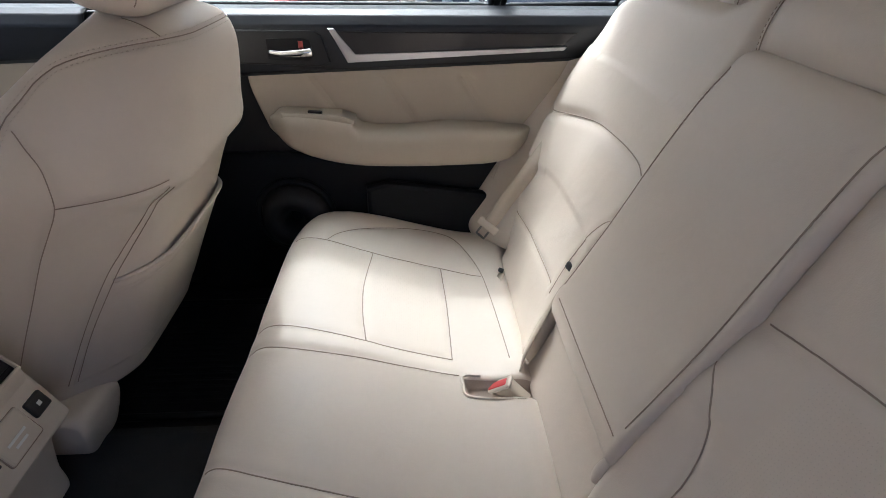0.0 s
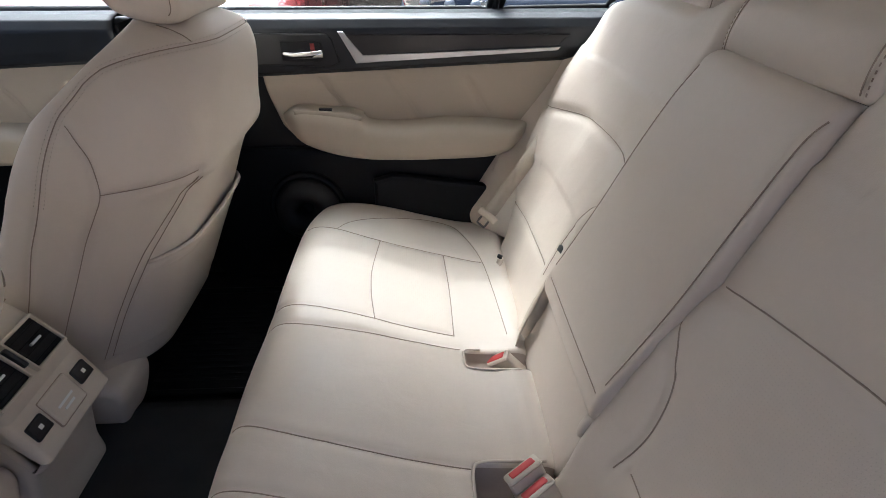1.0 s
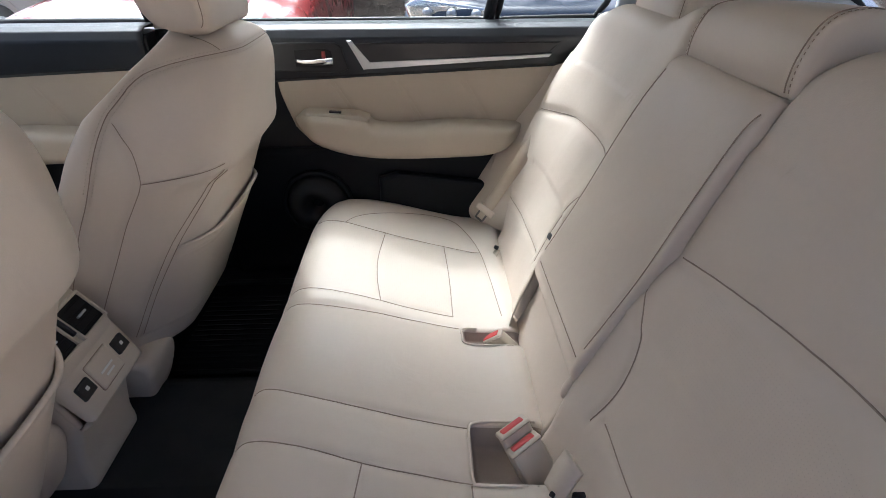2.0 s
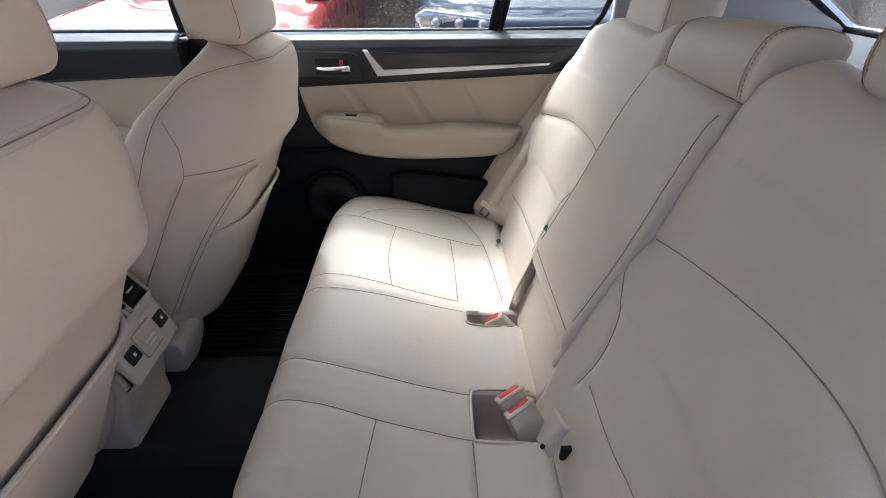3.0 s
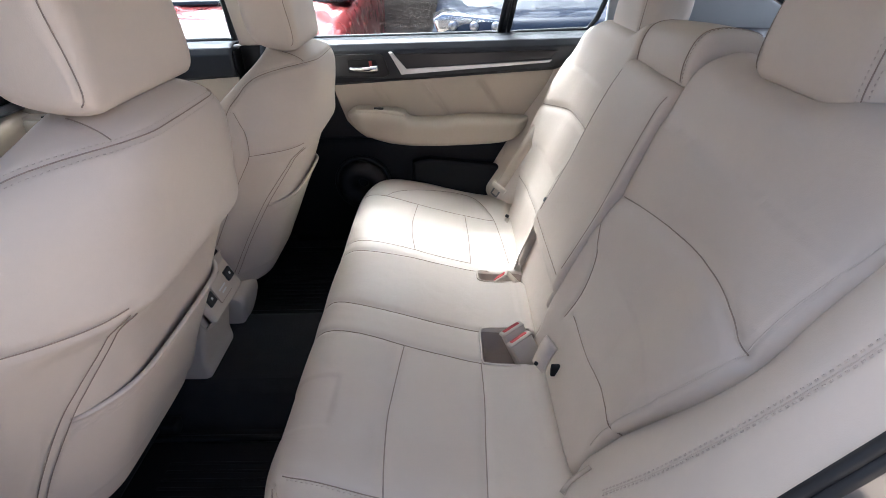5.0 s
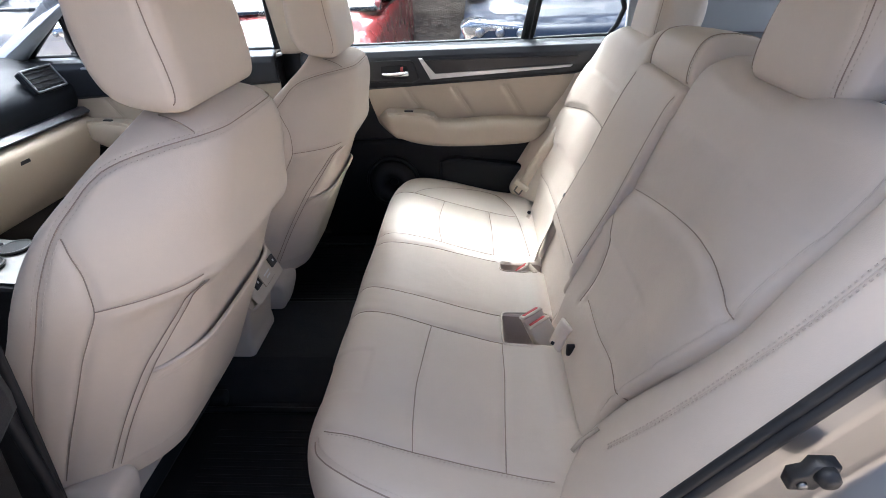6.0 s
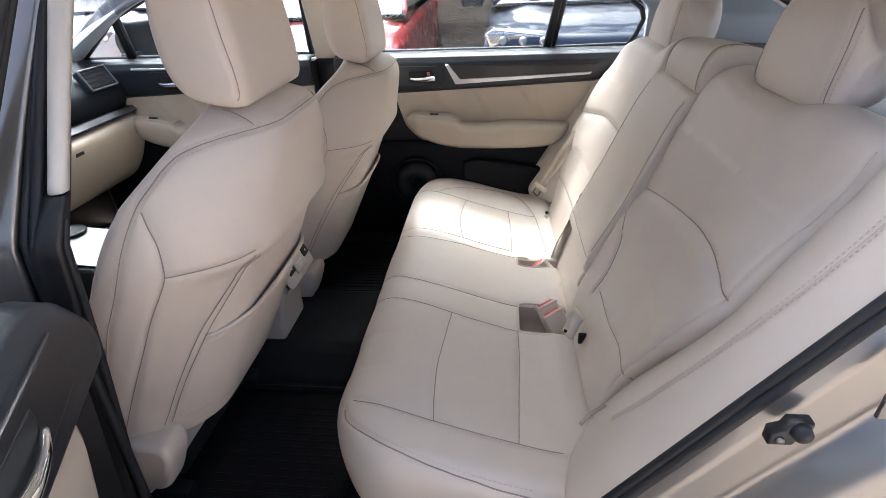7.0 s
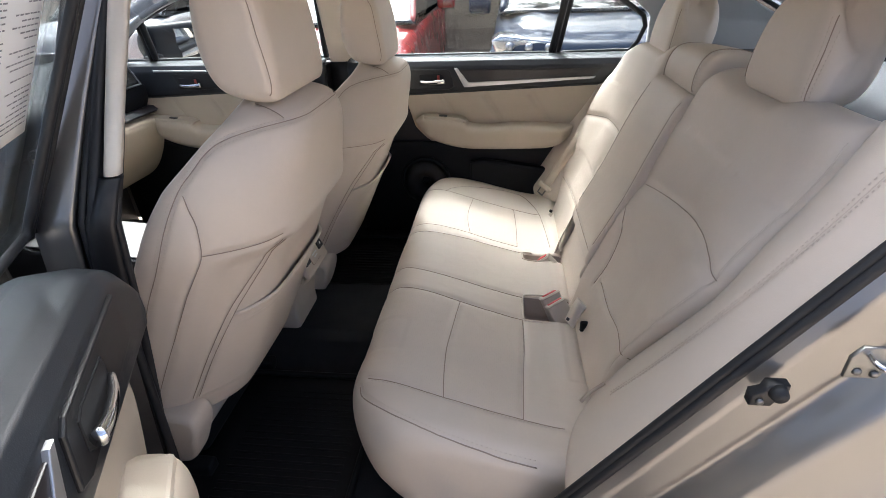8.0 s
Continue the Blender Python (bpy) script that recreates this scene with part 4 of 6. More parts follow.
def door_trim(t, dx, side, xa, xb, low=None, lead=-0.412, drop=0.0, speaker=True):
    """The inner lining of a door under the parent t, from xa to xb along the car. Depths are from the car's middle."""
    def Y(d):
        return MID + side * d
    def prism(name, outline, d0, d1, mat, label="", bevel=0.004, parent=None, smooth=False):
        lo, hi = sorted((Y(d0), Y(d1)))
        return part(name, prism_bm([(x + dx, z) for x, z in outline], lo, hi, "y", bevel), mat, parent or t, label, smooth)
    # carrier behind the linings
    low = xa if low is None else low
    prism("door_body", [(low, 0.30), (xb, 0.30), (xb, 1.03), (xa + 0.12, 1.03), (xa + 0.04, 1.00), (xa, 0.93)], 0.700, 0.86, BLACK)
    # upper lining with rounded sill cap, drawn along x
    def upper(u, v):
        x = lerp(u, xa, xb)
        top = 1.050 - (0.075 * max(0.0, 1 - (x - xa) / 0.13) ** 2.4 if side < 0 else 0.0)
        bot = lerp((x + 0.39) / 0.70, 0.913, 0.944) - drop
        pts = [(0.790, top - 0.012), (0.755, top), (0.712, top - 0.001), (0.685, top - 0.010), (0.672, top - 0.030), (0.672, bot + 0.03), (0.676, bot + 0.006), (0.690, bot - 0.004)]
        k = v * (len(pts) - 1)
        i = min(int(k), len(pts) - 2)
        f = k - i
        d, z = lerp(f, pts[i][0], pts[i + 1][0]), lerp(f, pts[i][1], pts[i + 1][1])
        return (x + dx, Y(d), z)
    link("upper_lining", sheet_mesh("upper_lining", upper, 72, 43, 0.012, (0, side, 0)), DOOR_BLACK, t, "dark soft-touch upper door lining")
    # dark inlay with silver strip
    def band(x, k):
        return lerp((x + 0.16) / 0.475, 0.953, 0.974) + k
    xr = min(0.345, xb - 0.02)
    if speaker:
        prism("inlay", [(-0.200, 1.008), (-0.158, band(-0.158, 0.006)), (xr - 0.03, band(xr - 0.03, 0.006)), (xr, 1.006)], 0.668, 0.676, WOOD, "dark glossy trim inlay", 0.002)
        prism("silver_strip", [(-0.214, 1.015), (-0.202, 1.015), (-0.158, band(-0.158, 0.008)), (xr - 0.02, band(xr - 0.02, 0.003)), (xr - 0.028, band(xr - 0.028, -0.005)), (-0.176, band(-0.170, -0.010))],
              0.6655, 0.676, SILVER, "satin silver trim strip", 0.0015)
    else:
        prism("silver_strip", [(-0.306, 1.027), (-0.075, 1.023), (-0.072, 1.017), (-0.304, 1.020)], 0.6655, 0.676, SILVER, "thin satin silver trim strip", 0.0015)
    # handle bezel and lever
    k = 0.0 if speaker else 0.148
    bezel = [(-0.455, 0.942), (-0.238, 0.934), (-0.215, 0.944), (-0.230, 1.000), (-0.245, 1.010), (-0.455, 1.012)] if speaker else [(-0.206, 0.953), (-0.185, 0.946), (-0.046, 0.950), (-0.036, 0.960), (-0.048, 1.006), (-0.060, 1.011), (-0.230, 1.013)]
    prism("handle_bezel", bezel, 0.6665, 0.676, BLACK, "black handle recess", 0.003)
    # flat near-black plate paints the hollow's shade; nothing is cut in
    prism("handle_cup", [(x + k, z) for x, z in ((-0.352, 0.951), (-0.262, 0.947), (-0.250, 0.957), (-0.256, 0.990), (-0.272, 0.996), (-0.352, 0.994))], 0.6645, 0.667, DARK, "dark plate drawn as the shaded hollow behind the handle", 0.002)
    lever = spline([(-0.348 + dx + k, Y(0.662), 0.968), (-0.32 + dx + k, Y(0.655), 0.965), (-0.28 + dx + k, Y(0.652), 0.966), (-0.252 + dx + k, Y(0.655), 0.968)], 0.006)
    bm = tube_mesh("lever", lever, lambda f: 0.0045 + 0.004 * f, 8, flat=1.2)
    part("door_handle", bm, CHROME, t, "chrome inner door handle")
    prism("lock_knob", [(x + k, z) for x, z in ((-0.282, 0.974), (-0.271, 0.974), (-0.271, 0.990), (-0.282, 0.990))], 0.662, 0.668, LOCK_RED, "red lock tab", 0.003)
    # beige insert with slanting seams
    def insert(u, v):
        x0 = lead + 0.030 * (1 - v) ** 2
        x = lerp(u, x0, xb)
        bot = lerp((x + 0.39) / 0.70, 0.911, 0.942) - drop
        z = lerp(v, 0.70 + 0.13 * max(0.0, 1 - (x - lead) / 0.17) ** 2.2, bot)
        puff = 0.004 * math.sin(math.pi * v)
        return (x + dx, Y(0.690 - puff), z)
    me = sheet_mesh("insert", insert, 160, 50, 0.008, (0, side, 0))
    ax = "+y" if side > 0 else "-y"
    for s0 in (-0.275, -0.100, 0.085):
        seams(me, [[(s0 + dx, 0.905), (s0 + 0.035 + dx, 0.85), (s0 + 0.065 + dx, 0.80)]], t, depth=0.004, width=0.007, axis=ax, radius=0.0007, mat=DOOR_LEATHER)
        seams(me, [[(s0 + 0.013 + dx, 0.905), (s0 + 0.048 + dx, 0.85), (s0 + 0.078 + dx, 0.80)]], t, depth=0.003, width=0.006, axis=ax, radius=0.0007, mat=DOOR_LEATHER)
    link("insert", me, DOOR_LEATHER, t, "beige leatherette door insert")
    # armrest
    def arm(u, v):
        x = lerp(u, -0.375, 0.262)
        top = steps(x, [(-0.375, 0.815), (-0.34, 0.838), (-0.18, 0.822), (-0.155, 0.800), (-0.05, 0.795), (0.05, 0.802), (0.262, 0.790)])
        bot = steps(x, [(-0.375, 0.800), (-0.33, 0.752), (-0.25, 0.716), (-0.15, 0.700), (0.10, 0.700), (0.20, 0.715), (0.262, 0.765)])
        end = max(0.0, 1 - min(1, (x + 0.375) / 0.06)), max(0.0, 1 - min(1, (0.262 - x) / 0.06))
        deep = 0.075 * (1 - 0.75 * end[0] ** 2) * (1 - 0.75 * end[1] ** 2)
        a = v * math.pi
        c = (top + bot) / 2
        h = (top - bot) / 2
        sy = math.copysign(abs(math.cos(a)) ** 0.55, math.cos(a))
        sx = abs(math.sin(a)) ** 0.5
        return (x + dx, Y(0.692 - deep * sx), c + h * sy)
    am = sheet_mesh("armrest", arm, 90, 46, 0.004, (0, side, 0))
    ar = link("armrest", am, DOOR_LEATHER, t, "padded beige door armrest")
    prism("grip_plate", [(-0.338, 0.818), (-0.172, 0.808), (-0.168, 0.819), (-0.200, 0.831), (-0.338, 0.840)], 0.630, 0.690, DOOR_LEATHER, "beige grip and switch plate", 0.006, ar)
    sw = prism("window_switch", [(-0.276, 0.840), (-0.244, 0.838), (-0.244, 0.830), (-0.276, 0.830)], 0.640, 0.654, BLACK, "black window switch", 0.002, ar)
    # lower dark lining with a pocket and a speaker
    def lower(u, v):
        x = lerp(u, low, xb)
        z = lerp(v, 0.30, 0.72)
        d = 0.682 - 0.010 * math.sin(math.pi * v)
        return (x + dx, Y(d), z)
    link("lower_lining", sheet_mesh("lower_lining", lower, 20, 20, 0.02, (0, side, 0)), DIM_BLACK, t, "dark lower door lining")
    if speaker:
        for rr, w, dd, m in ((0.098, 0.012, 0.662, DIM_BLACK), (0.055, 0.055, 0.672, DARK)):
            ring = [(-0.345 + dx + rr * math.cos(a), Y(dd), 0.555 + rr * math.sin(a)) for a in np.linspace(0, 2 * math.pi, 40, endpoint=False)]
            part("speaker_ring" if w < 0.02 else "speaker_cone", tube_mesh("r", ring, w, 8, closed=True, flat=0.7), m, t, "black speaker surround" if w < 0.02 else "")
        prism("door_bin", [(-0.16, 0.34), (0.30, 0.34), (0.30, 0.60), (-0.10, 0.655), (-0.155, 0.64)], 0.640, 0.675, DIM_BLACK, "dark door bin", 0.012)


def right_rear_door():
    t = thing("car_door", "closed rear door seen from inside, dark upper trim over beige armrest", "car door", group="car doors")
    door_trim(t, 0.0, 1, -0.64, 0.46)
    frame_tube(REAR_WIN, 1, 0.010, t, BLACK, label="black window frame")
    frame_tube(QUARTER_WIN, 1, 0.009, t, BLACK, label="black quarter light frame")
    bar = [(x, MID + side_glass_y(z) - 0.004, z) for x, z in ((0.172, 1.03), (0.185, 1.13), (0.212, 1.350))]
    part("divider_bar", tube_mesh("d", spline(bar, 0.03), 0.008, 8), BLACK, t, "black window divider")
    pane("pane", REAR_WIN, 1, GLASS, "clear side glass", t)
    pane("pane", QUARTER_WIN, 1, GLASS, "clear side glass", t)
    return settle(t)


def right_front_door():
    t = thing("car_door", "closed front passenger door seen from inside, dark trim over beige insert", "car door", group="car doors")
    door_trim(t, -1.160, 1, -0.60, 0.425, speaker=False)
    frame_tube(FRONT_WIN, 1, 0.014, t, BLACK, label="black window frame")
    frame_tube(FRONT_QUARTER, 1, 0.012, t, BLACK, label="black quarter light frame")
    pane("pane", FRONT_WIN, 1, GLASS, "clear side glass", t)
    pane("pane", FRONT_QUARTER, 1, GLASS, "clear side glass", t)
    return settle(t)


def left_front_door():
    t = thing("car_door", "closed champagne driver's door with black framed window", "car door", group="car doors")
    part("door_skin", prism_bm([(-1.72, 0.34), (-0.75, 0.34), (-0.75, 1.035), (-1.66, 1.030)], MID - 0.932, MID - 0.921, "y", 0.004), PAINT, t, "champagne painted door skin")
    part("door_body", prism_bm([(-1.70, 0.34), (-0.80, 0.34), (-0.80, 1.03), (-1.66, 1.03)], MID - 0.90, MID - 0.76, "y", 0.012), BLACK, t, "black door lining", False)
    frame_tube(FRONT_WIN, -1, 0.014, t, BLACK, label="black window frame")
    pane("pane", FRONT_WIN, -1, GLASS, "clear side glass", t)
    return settle(t)


def left_rear_door_open():
    t = thing("car_door", "open rear door swung out, dark upper lining catching sun, beige armrest", "car door", group="car doors")
    door_trim(t, 0.0, -1, -0.565, 0.44, low=-0.38, lead=-0.45, drop=0.018)
    bm = prism_bm([(-0.63, 0.28), (0.45, 0.28), (0.47, 0.95), (0.45, 1.035), (-0.63, 1.035)], MID - 0.93, MID - 0.855, "y", 0.03)
    part("outer_skin", bm, PAINT, t, "champagne painted door skin")
    frame_tube(OPEN_WIN[1:], -1, 0.020, t, PAINT, label="painted window frame", inset=-0.005, closed=False)
    def upright(u, v):
        z = lerp(v, 1.035, 1.41)
        return (lerp(v, -0.616, -0.672) - 0.034 * u, MID - side_glass_y(z) + 0.010 + 0.006 * math.sin(3 * math.pi * u), z)
    link("frame_seal", sheet_mesh("upright", upright, 24, 20, 0.006, (0, -1, 0)), RUBBER, t, "black rubber seal along the window frame")
    frame_tube([(x * 0.992, z) for x, z in OPEN_WIN], -1, 0.007, t, RUBBER, name="glass_seal", label="black rubber glass seal", inset=0.008)
    pane("pane", OPEN_WIN, -1, GLASS, "clear side glass", t)
    # window sticker: printed sheet on the inside of the glass
    def stick(u, v):
        x, z = lerp(u, -0.545, -0.24), lerp(v, 1.20, 1.385)
        return (x, MID - side_glass_y(z) + 0.006, z)
    sh = link("sticker", sheet_mesh("sticker", stick, 8, 8, 0.0006, (0, -1, 0)), PAPER, t, "printed white sheet on the glass")
    rnd = random.Random(4)
    bm = bmesh.new()
    for col in range(3):
        z = 1.375
        while z > 1.21:
            x = -0.535 + col * 0.096
            end = x + rnd.uniform(0.035, 0.078)
            while x < end:
                w = rnd.uniform(0.005, 0.014)
                q = [bm.verts.new((a, MID - side_glass_y(b) + 0.0069, b)) for a, b in ((x, z), (x + w, z), (x + w, z + 0.0015), (x, z + 0.0015))]
                bm.faces.new(q)
                x += w + 0.003
            z -= rnd.choice((0.0056, 0.0056, 0.0056, 0.011))
    tagged(part("small_print", bm, INK, sh, "lines of small print", smooth=False), kind="stuff")
    bpy.data.objects.remove([o for o in t.children if o.name.startswith("lock_knob")][0])
    hinge = Vector((-0.655, MID - 0.86, 0))
    turn = Matrix.Translation(hinge + Vector((-0.107, 0.055, 0))) @ Matrix.Rotation(radians(-DOOR_OPEN), 4, "Z") @ Matrix.Translation(-hinge)
    for o in t.children:
        o.data.transform(turn)
        for c in o.children:
            c.data.transform(turn)
    return settle(t)


DOOR_OPEN = 64.0


def pillars_and_roof():
    # right B pillar
    def bp(side, x0=-0.735, x1=-0.63):
        def at(u, v):
            z = lerp(v, 0.28, 1.36)
            d = (side_glass_y(z) if z > 1.045 else 0.80) - 0.045 - 0.012 * math.sin(math.pi * u)
            lean = 0.06 * max(0, z - 1.0)
            back = 0.19 * max(0, 1.12 - z) * u if side < 0 else 0.0
            return (lerp(u, x0, x1) + lean - back, MID + side * d, z)
        return at
    t = thing("pillar_right", "centre door pillar, beige trim above a black lower cover", "door pillar", kind="structure")
    f = bp(1)
    link("upper_cover", sheet_mesh("u", lambda u, v: f(u, lerp(v, 0.70, 1.0)), 12, 24, 0.04, (0, 1, 0)), TAN_PLASTIC, t, "beige pillar cover")
    link("lower_cover", sheet_mesh("l", lambda u, v: f(u, lerp(v, 0.0, 0.697)), 12, 30, 0.045, (0, 1, 0)), BLACK, t, "black lower pillar cover")
    settle(t)
    # left centre pillar beside the open door: painted metal, seals, beige cover, black lower cover
    t = thing("pillar_left", "centre door pillar with painted edge, black seals and beige cover", "door pillar", kind="structure")
    def out_y(z):
        return MID - (side_glass_y(z) if z > 1.045 else 0.80) + 0.03
    def strip(x0, x1, z0, z1, dy=0.0, puff=0.0):
        def at(u, v):
            z = lerp(v, z0, z1)
            return (lerp(u, steps(z, x0), steps(z, x1)), out_y(z) + dy - puff * math.sin(math.pi * u), z)
        return at
    paint_l, paint_r = [(0.30, -0.80), (1.03, -0.705), (1.19, -0.676), (1.33, -0.655), (1.42, -0.642)], [(0.30, -0.75), (1.03, -0.643), (1.19, -0.618), (1.33, -0.588), (1.42, -0.570)]
    trim_l, trim_r = [(1.10, -0.594), (1.20, -0.590), (1.33, -0.584), (1.42, -0.578)], [(1.10, -0.572), (1.20, -0.566), (1.33, -0.556), (1.42, -0.548)]
    link("painted_edge", sheet_mesh("s", strip(paint_l, paint_r, 0.30, 1.41, -0.012, 0.008), 14, 40, 0.012, (0, 1, 0)), PAINT, t, "champagne painted pillar edge")
    link("seal_bed", sheet_mesh("s", strip([(0.30, -0.77), (1.03, -0.662), (1.19, -0.636), (1.33, -0.604), (1.42, -0.59)], [(0.30, -0.70), (1.03, -0.58), (1.42, -0.565)], 0.30, 1.41, 0.004), 14, 40, 0.008, (0, 1, 0)), RUBBER, t, "black rubber pillar seal")
    for o, r in ((0.010, 0.006), (0.026, 0.008)):
        p = [(lerp(min(1, o / 0.045), steps(z, paint_r), -0.592), out_y(z) - 0.002, z) for z in np.linspace(0.40, 1.41, 40)]
        part("seal_lip", tube_mesh("a", p, r, 8), RUBBER, t, "rubber lip")
    link("upper_cover", sheet_mesh("u", strip(trim_l, trim_r, 1.107, 1.41, -0.004, 0.006), 12, 24, 0.012, (0, 1, 0)), HEADLINER, t, "beige pillar cover")
    link("lower_cover", sheet_mesh("l", strip([(0.30, -0.76), (1.0, -0.64), (1.11, -0.600)], [(0.30, -0.700), (0.498, -0.668), (0.829, -0.618), (1.0, -0.588), (1.107, -0.570)], 0.30, 1.104, -0.003, 0.010), 12, 40, 0.012, (0, 1, 0)), BLACK, t, "black lower pillar cover")
    settle(t)
    # roof lining and roof skin
    def roof(u, v, h=0.0):
        x = lerp(u, -1.12, 0.72)
        s = lerp(v, -1, 1)
        crown = 1.450 - 0.10 * max(0, (x - 0.1) / 0.6) ** 2 - 0.05 * max(0, (-0.4 - x) / 0.6) ** 2
        z = crown - 0.055 * abs(s) ** 3 + h
        return (x, MID + s * 0.655, z)
    tagged(link("ceiling", sheet_mesh("ceiling", roof, 40, 30, 0.01, (0, 0, 1)), HEADLINER), "pale cloth headliner", "headliner", kind="structure")
    tagged(link("roof_panel", sheet_mesh("roof_panel", lambda u, v: roof(u, v, 0.045), 40, 30, 0.008, (0, 0, 1)), PAINT), "champagne painted roof skin", "car roof", kind="structure")
    for side, nm in ((1, "roof_rail_right"), (-1, "roof_rail_left")):
        pts = spline([(-1.86, MID + side * 0.80, 1.04), (-1.62, MID + side * 0.735, 1.17), (-1.38, MID + side * 0.69, 1.29), (-1.10, MID + side * 0.665, 1.375), (-0.6, MID + side * 0.640, 1.420), (-0.1, MID + side * 0.635, 1.425),
                      *([(0.25, MID + 0.645, 1.400), (0.45, MID + 0.675, 1.320), (0.61, MID + 0.715, 1.215), (0.68, MID + 0.77, 1.06)] if side > 0 else
                        [(0.25, MID - 0.645, 1.405), (0.46, MID - 0.670, 1.355), (0.63, MID - 0.70, 1.255), (0.72, MID - 0.76, 1.10)])], 0.03)
        tagged(part(nm, tube_mesh(nm, pts, 0.030, 10), HEADLINER), "pale padded roof rail over the doors", "roof rail", kind="structure")
    # C pillar linings, rear shelf, rear glass
    for side, nm in ((1, "rear_pillar_right"), (-1, "rear_pillar_left")):
        def cp(u, v, side=side):
            a = [(0.505, 0.785, 0.98), (0.520, 0.765, 1.08), (0.512, 0.735, 1.178), (0.385, 0.695, 1.278), (0.25, 0.640, 1.385)]
            b = [(1.08, 0.60, 0.98), (1.065, 0.565, 1.08), (0.955, 0.610, 1.147), (0.80, 0.59, 1.225), (0.64, 0.57, 1.315)]
            if side < 0:
                a = [(p + 0.16, q, r) for p, q, r in a]
            k = v * 4
            i = min(int(k), 3)
            f = k - i
            p = [lerp(u, lerp(f, a[i][j], a[i + 1][j]), lerp(f, b[i][j], b[i + 1][j])) for j in range(3)]
            return (p[0], MID + side * p[1], p[2])
        tagged(link(nm, sheet_mesh(nm, cp, 24, 30, 0.03, (0, side, 0)), PILLAR_GREY), "grey rear pillar lining", "rear pillar", kind="structure")
    tagged(part("rear_shelf", prism_bm([(0.46, MID - 0.76), (1.16, MID - 0.70), (1.16, MID + 0.70), (0.46, MID + 0.76)], 1.035, 1.065, "z", 0.008), SHELF, smooth=False),
           "dark cloth parcel shelf behind the rear seat", "parcel shelf", kind="structure")
    def rear_glass(u, v):
        p0, p1 = (0.63, 1.330), (1.12, 1.075)
        x, z = lerp(v, p0[0], p1[0]), lerp(v, p0[1], p1[1]) + 0.02 * math.sin(math.pi * v)
        w = lerp(v, 0.57, 0.59)
        return (x - 0.03 * (2 * u - 1) ** 2, MID + lerp(u, -w, w), z)
    g = tagged(link("rear_window", sheet_mesh("rear_window", rear_glass, 20, 20, 0.004, (0.5, 0, 0.85)), GLASS_CLEAR), "curved rear window glass", "rear window", kind="structure")
    g.visible_shadow = False
    edge = [rear_glass(0, v) for v in np.linspace(0, 1, 12)] + [rear_glass(u, 1) for u in np.linspace(0.05, 0.95, 14)] + [rear_glass(1, v) for v in np.linspace(1, 0, 12)] + [rear_glass(u, 0) for u in np.linspace(0.95, 0.05, 14)]
    tagged(part("rear_window_seal", tube_mesh("s", edge, 0.012, 6, closed=True), RUBBER), "black rear window seal", "window seal", kind="structure")
    # windscreen and front pillars
    def screen(u, v):
        x, z = lerp(v, -1.10, -1.93), lerp(v, 1.375, 1.03)
        w = lerp(v, 0.60, 0.72)
        s = 2 * u - 1
        return (x + 0.08 * s * s, MID + s * w, z + 0.02 * math.sin(math.pi * v))
    g = tagged(link("windscreen", sheet_mesh("windscreen", screen, 20, 20, 0.005, (-0.4, 0, 0.9)), GLASS_CLEAR), "sloping windscreen glass", "windscreen", kind="structure")
    g.visible_shadow = False
    for side, nm in ((1, "front_pillar_right"), (-1, "front_pillar_left")):
        pts = spline([(-1.84, MID + side * 0.77, 1.02), (-1.62, MID + side * 0.715, 1.155), (-1.40, MID + side * 0.67, 1.275), (-1.10, MID + side * 0.635, 1.365)], 0.03)
        tagged(part(nm, tube_mesh(nm, pts, 0.035, 10), PILLAR_GREY), "pale windscreen pillar cover", "front pillar", kind="structure")
    # closing walls: bulkheads, boot, left front door
    slab("bulkhead_front", [(-0.85, 0.2), (0.92, 0.2), (0.92, 1.02), (-0.85, 1.02)], -2.02, -1.95, "x", BLACK, "dark front bulkhead", category="bulkhead")
    slab("bulkhead_rear", [(-0.80, 0.44), (0.87, 0.44), (0.87, 1.03), (-0.80, 1.03)], 0.62, 0.66, "x", BLACK, "dark panel behind the rear seat", category="bulkhead")
    # outer body skins
    for side, nm in ((1, "body_side_right"), (-1, "body_side_left")):
        x1 = 1.7
        outl = [(-2.8, 0.25), (-0.74, 0.25), (-0.74, 1.02), (-1.95, 1.0), (-2.75, 0.85)] if side < 0 else [(-2.8, 0.25), (x1, 0.25), (x1, 0.95), (0.6, 1.02), (-1.95, 1.01), (-2.75, 0.85)]
        lo, hi = sorted((MID + side * 0.875, MID + side * 0.92))
        slab(nm, outl, lo, hi, "y", PAINT, "champagne painted body side", category="car body")
    slab("bonnet", [(-2.9, 0.62), (-2.05, 0.95), (-1.94, 1.02), (-1.94, 0.93), (-2.8, 0.5)], MID - 0.85, MID + 0.85, "y", PAINT, "champagne painted bonnet", category="bonnet")
    slab("boot_lid", [(1.08, 1.06), (1.68, 1.00), (1.70, 0.4), (1.62, 0.4), (1.6, 0.95), (1.08, 1.02)], MID - 0.80, MID + 0.80, "y", PAINT, "champagne painted boot lid", category="boot lid")
    slab("sill_left", [(MID - 0.90, 0.20), (MID - 0.74, 0.20), (MID - 0.74, 0.325), (MID - 0.785, 0.345), (MID - 0.90, 0.33)], -0.75, 0.10, "x", BLACK, "dark door sill", category="door sill")


